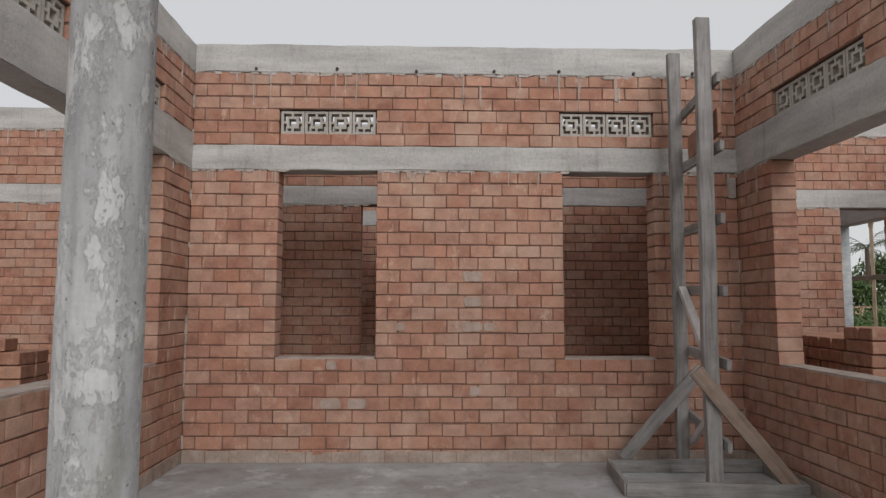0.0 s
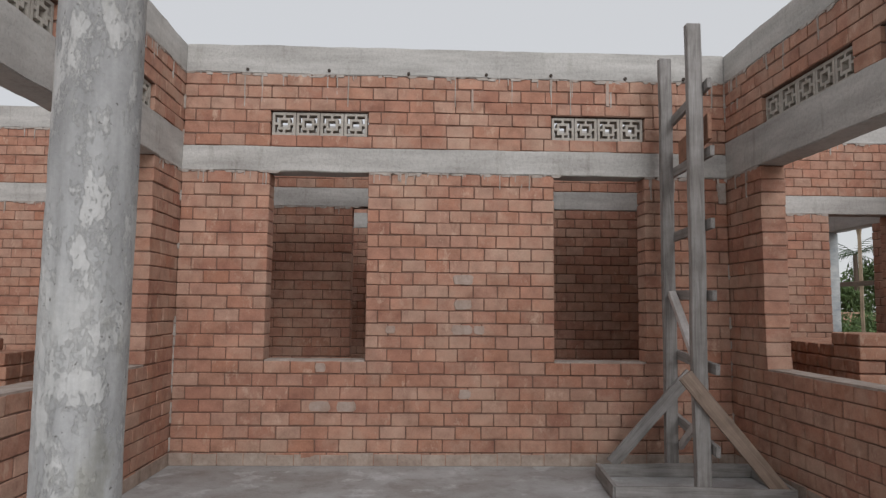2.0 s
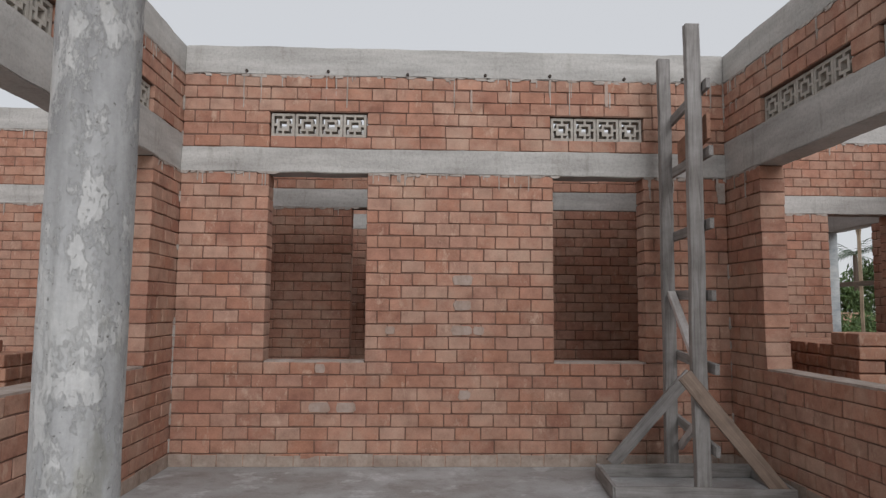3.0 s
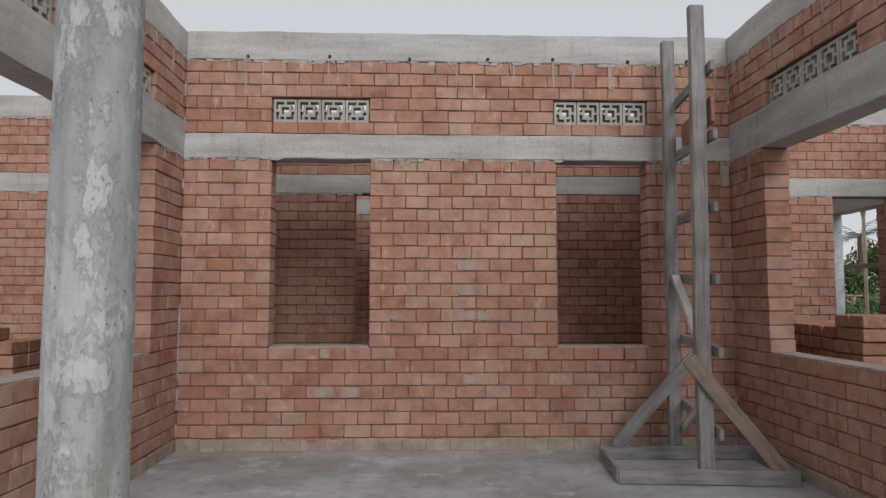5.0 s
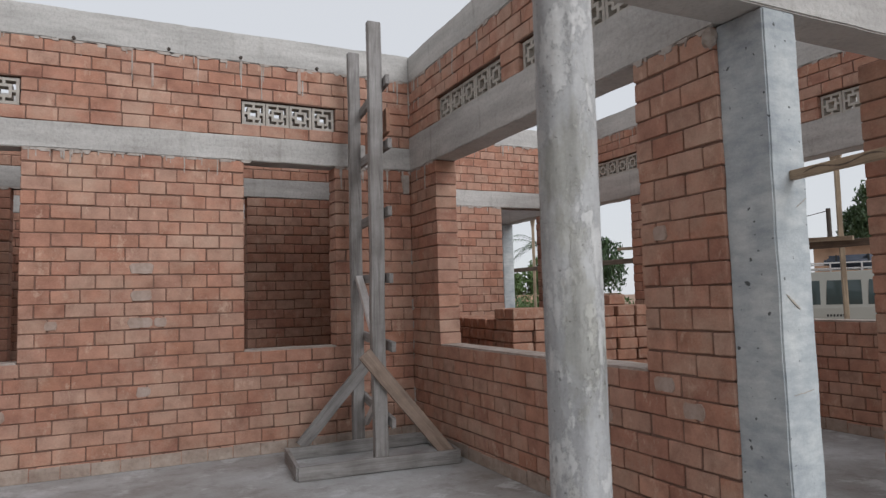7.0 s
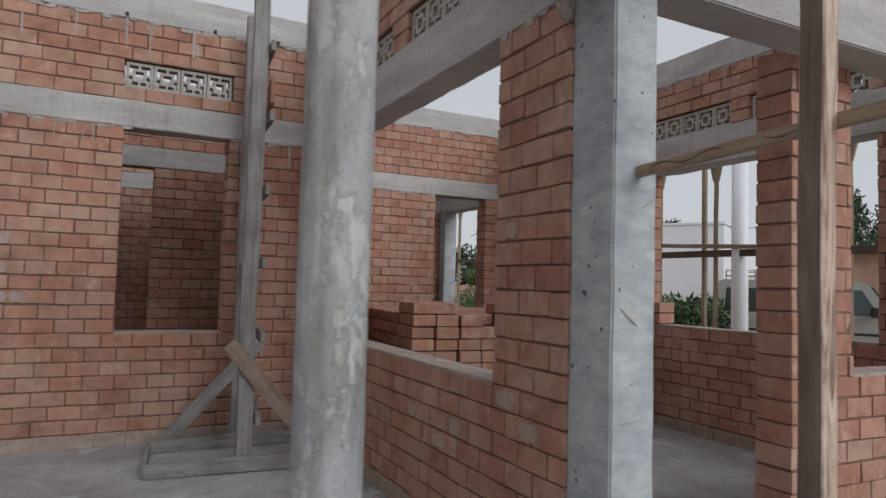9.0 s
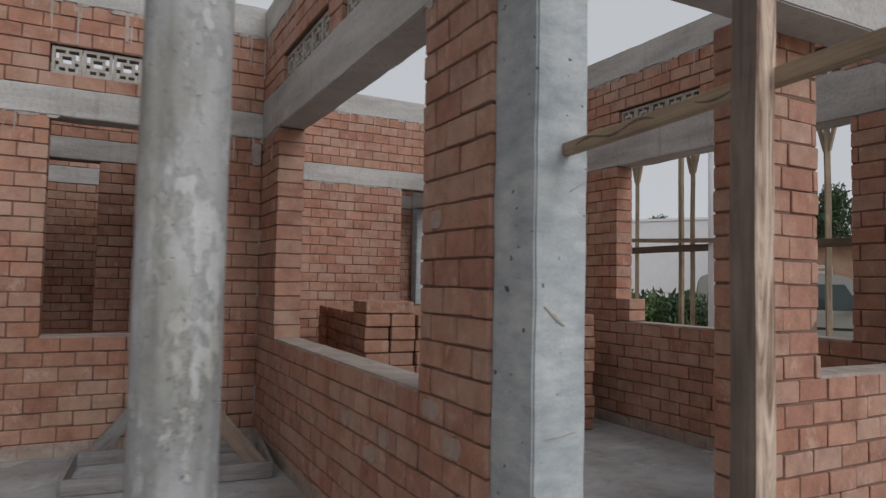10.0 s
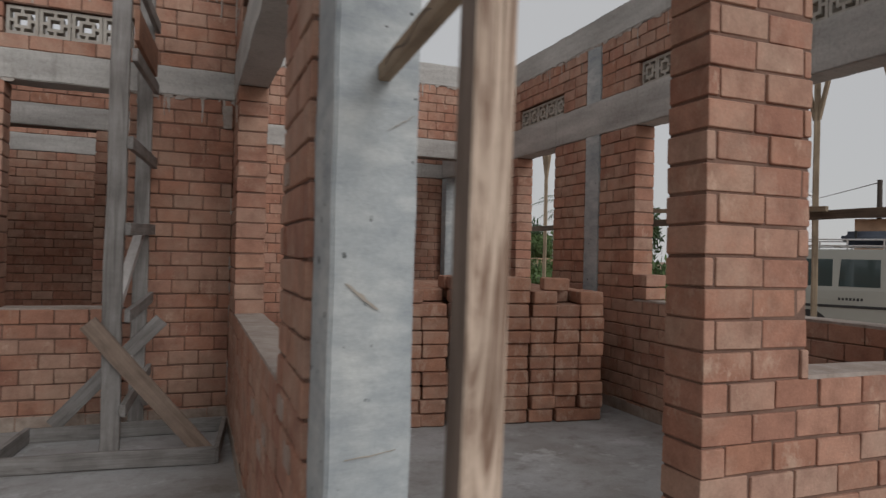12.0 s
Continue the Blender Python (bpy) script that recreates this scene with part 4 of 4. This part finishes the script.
def off_roader(x, y, turn):
    """A long estate off-roader, its nose along local +x."""
    root = tagged(new("off_road_car"), "beige long off-road estate car with a roof rack, parked", "car")
    root.matrix_world = pose(x, y, -0.3, 0, 0, turn)
    prof = [(-2.35, 0.45), (-2.38, 1.0), (-2.30, 1.12), (-2.20, 1.80), (-2.08, 1.90), (0.45, 1.92), (0.68, 1.86), (1.10, 1.18), (2.15, 1.06),
            (2.33, 0.95), (2.38, 0.45)]
    bm = bmesh.new()
    w = 0.86
    sides = []
    for sgn in (-1, 1):
        sides.append([bm.verts.new((px, sgn * (w - max(0, pz - 1.1) * 0.12), pz)) for px, pz in prof])
    n = len(prof)
    bm.faces.new(sides[0])
    bm.faces.new(sides[1][::-1])
    for i in range(n):
        k = (i + 1) % n
        bm.faces.new((sides[0][k], sides[0][i], sides[1][i], sides[1][k]))
    bmesh.ops.recalc_face_normals(bm, faces=bm.faces)
    bmesh.ops.bevel(bm, geom=[e for e in bm.edges], offset=0.035, segments=2, affect="EDGES")
    part("body", bm, PAINT, root)
    for sgn in (-1, 1):
        for u0, u1 in ((-2.02, -1.05), (-0.95, -0.28), (-0.18, 0.62)):
            bm = bmesh.new()
            pts = [(u0, 1.20), (u1 + (0.25 if u1 > 0.5 else 0), 1.20), (u1 - (0.05 if u1 > 0.5 else 0), 1.72), (u0 + 0.04, 1.72)]
            vs = [bm.verts.new((px, sgn * (w + 0.006 - (pz - 1.1) * 0.12), pz)) for px, pz in pts]
            bs = [bm.verts.new((px, sgn * (w - 0.03 - (pz - 1.1) * 0.12), pz)) for px, pz in pts]
            bm.faces.new(vs)
            for i in range(4):
                bm.faces.new((vs[i], vs[(i + 1) % 4], bs[(i + 1) % 4], bs[i]))
            bmesh.ops.recalc_face_normals(bm, faces=bm.faces)
            part("window", bm, glass_m, root, "dark tinted side window")
        bm = bmesh.new()
        box_bm(bm, -2.2, 2.2, sgn * w - 0.012, sgn * w + 0.012, 0.80, 0.85, 0.005)
        part("side_trim", bm, TYRE, root)
        for i in range(7):
            bm = bmesh.new()
            box_bm(bm, -0.95 + i * 0.06, -0.91 + i * 0.06, sgn * w - 0.005, sgn * w + 0.005, 0.94, 0.99)
            part("marking_bar", bm, TYRE, root, "dark bar of lettering on the door")
        bm = bmesh.new()
        box_bm(bm, 0.72, 0.84, sgn * 0.95 - 0.08, sgn * 0.95 + 0.08, 1.18, 1.38, 0.02)
        part("wing_mirror", bm, TYRE, root)
        for px in (-1.45, 1.42):
            bm = bmesh.new()
            rot = pose(0, 0, 0, 90, 0, 0)
            bmesh.ops.create_cone(bm, cap_ends=True, segments=26, radius1=0.37, radius2=0.37, depth=0.24, matrix=Matrix.Translation((px, sgn * 0.76, 0.37)) @ rot)
            wheel = part("wheel", bm, TYRE, root)
            bm = bmesh.new()
            bmesh.ops.create_cone(bm, cap_ends=True, segments=20, radius1=0.21, radius2=0.19, depth=0.26, matrix=Matrix.Translation((px, sgn * 0.765, 0.37)) @ rot)
            part("rim", bm, CHROME, wheel)
        bm = bmesh.new()
        bmesh.ops.create_cone(bm, cap_ends=True, segments=16, radius1=0.1, radius2=0.1, depth=0.06, matrix=Matrix.Translation((2.35, sgn * 0.62, 0.85)) @ pose(0, 0, 0, 0, 90, 0))
        part("headlight", bm, CHROME, root)
    bm = bmesh.new()
    box_bm(bm, 0.70, 1.06, -0.72, 0.72, 1.26, 1.80)
    for v in bm.verts:
        v.co.x = 0.735 + (1.80 - v.co.z) * 0.63 + (0.03 if v.co.x > 0.9 else -0.02)
    part("windscreen", bm, glass_m, root, "dark windscreen")
    bm = bmesh.new()
    for sgn in (-1, 1):
        for z in (1.98, 2.10):
            beam_bm(bm, (-2.0, sgn * 0.66, z), (0.35, sgn * 0.66, z), 0.03, 0.03, 0.005)
        for i in range(5):
            px = -2.0 + i * 0.5875
            beam_bm(bm, (px, sgn * 0.66, 1.88), (px, sgn * 0.66, 2.10), 0.03, 0.03, 0)
    for i in range(6):
        px = -2.0 + i * 0.47
        beam_bm(bm, (px, -0.66, 1.98), (px, 0.66, 1.98), 0.03, 0.03, 0)
    part("roof_rack", bm, CHROME, root, "bright tubular roof rack")
    return root


off_roader(15.04, 8.86, -56)
bundle = tagged(new("luggage_bundle"), "dark tarpaulin bundle lying on the roof rack", "luggage")
bundle.matrix_world = pose(15.04, 8.86, 1.68, 0, 0, -56)
bm = bmesh.new()
bmesh.ops.create_cube(bm, size=1, matrix=Matrix.Translation((-0.42, 0.0, 0.15)) @ Matrix.Diagonal((1.05, 1.0, 0.28, 1)))
bmesh.ops.bevel(bm, geom=list(bm.edges), offset=0.1, segments=3, affect="EDGES")
for v in bm.verts:
    v.co.z += 0.025 * noise.noise(v.co * 5) if v.co.z > 0.1 else 0
part("cover", bm, TARP, bundle, smooth=True)
bm = bmesh.new()
for px in (-0.72, -0.12):
    box_bm(bm, px, px + 0.04, -0.505, 0.505, 0.14, 0.30, 0.005)
part("strap", bm, TYRE, bundle)

east = bpy.data.objects["wall_outer_east"]
for j in range(2):
    ob = new("brick", brick_mesh(0.17, T, C - 0.0085))
    ob.parent = east
    ob.matrix_local = pose(XR + T / 2, 4.80 - 0.09, (9.5 + j) * C + 0.012, 0, 0, 90)


# ---- scratches on the square column, bark left on the rail ----
GROOVE = plain_material("gouged_concrete", (0.44, 0.39, 0.33), 0.9)
owner = bpy.data.objects["square_column"]
rng = random.Random(77)
marks = [((2.625, 1.232), (2.705, 1.170), 0.034), ((2.72, 1.60), (2.785, 1.640), 0.006), ((2.63, 0.82), (2.755, 0.835), 0.004)]
for (xa, za), (xb, zb), wd in marks:
    bm = bmesh.new()
    n = 6
    lo, hi = [], []
    for i in range(n + 1):
        f = i / n
        k = 0.55 * wd * math.sin(math.pi * min(max(f, 0.08), 0.92)) * rng.uniform(0.4, 1.0) / 2
        cx, cz = xa + (xb - xa) * f, za + (zb - za) * f + rng.gauss(0, 0.0015)
        lo.append(bm.verts.new((cx, 1.6575, cz - k)))
        hi.append(bm.verts.new((cx, 1.6575, cz + k)))
    for i in range(n):
        bm.faces.new((lo[i], lo[i + 1], hi[i + 1], hi[i]))
    r = bmesh.ops.extrude_face_region(bm, geom=bm.faces[:])
    bmesh.ops.translate(bm, vec=(0, 0.008, 0), verts=[v for v in r["geom"] if isinstance(v, bmesh.types.BMVert)])
    bmesh.ops.recalc_face_normals(bm, faces=bm.faces)
    part("scratch", bm, GROOVE, owner, "dark gouge in the concrete")
for f, up in ((0.05, 1), (0.13, -1), (0.21, 1), (0.40, -1)):
    bm = bmesh.new()
    lo, hi = [], []
    for i in range(13):
        g = i / 12
        ff = f + 0.09 * g
        cy, cz, cx = 1.66 - 1.34 * ff, 1.735 + 0.05 * ff, 2.705 - 0.033 * ff - 0.0165
        off = up * 0.013 * (1 - (2 * g - 1) ** 2) - up * 0.004
        k = 0.0035 * math.sin(math.pi * (0.08 + 0.84 * g))
        lo.append(bm.verts.new((cx, cy, cz + off - k)))
        hi.append(bm.verts.new((cx, cy, cz + off + k)))
    for i in range(12):
        bm.faces.new((lo[i], lo[i + 1], hi[i + 1], hi[i]))
    r = bmesh.ops.extrude_face_region(bm, geom=bm.faces[:])
    bmesh.ops.translate(bm, vec=(0.006, 0, 0), verts=[v for v in r["geom"] if isinstance(v, bmesh.types.BMVert)])
    part("bark_strip", bm, DARK_WOOD, rail, "curl of dark bark")

bm = bmesh.new()
box_bm(bm, 2.49, 2.555, YN - 0.009, YN + 0.004, 2.24, 2.42, 0.004)
part("cement_patch", bm, DRIP, bpy.data.objects["wall_north"], "pale cement patch in the corner")
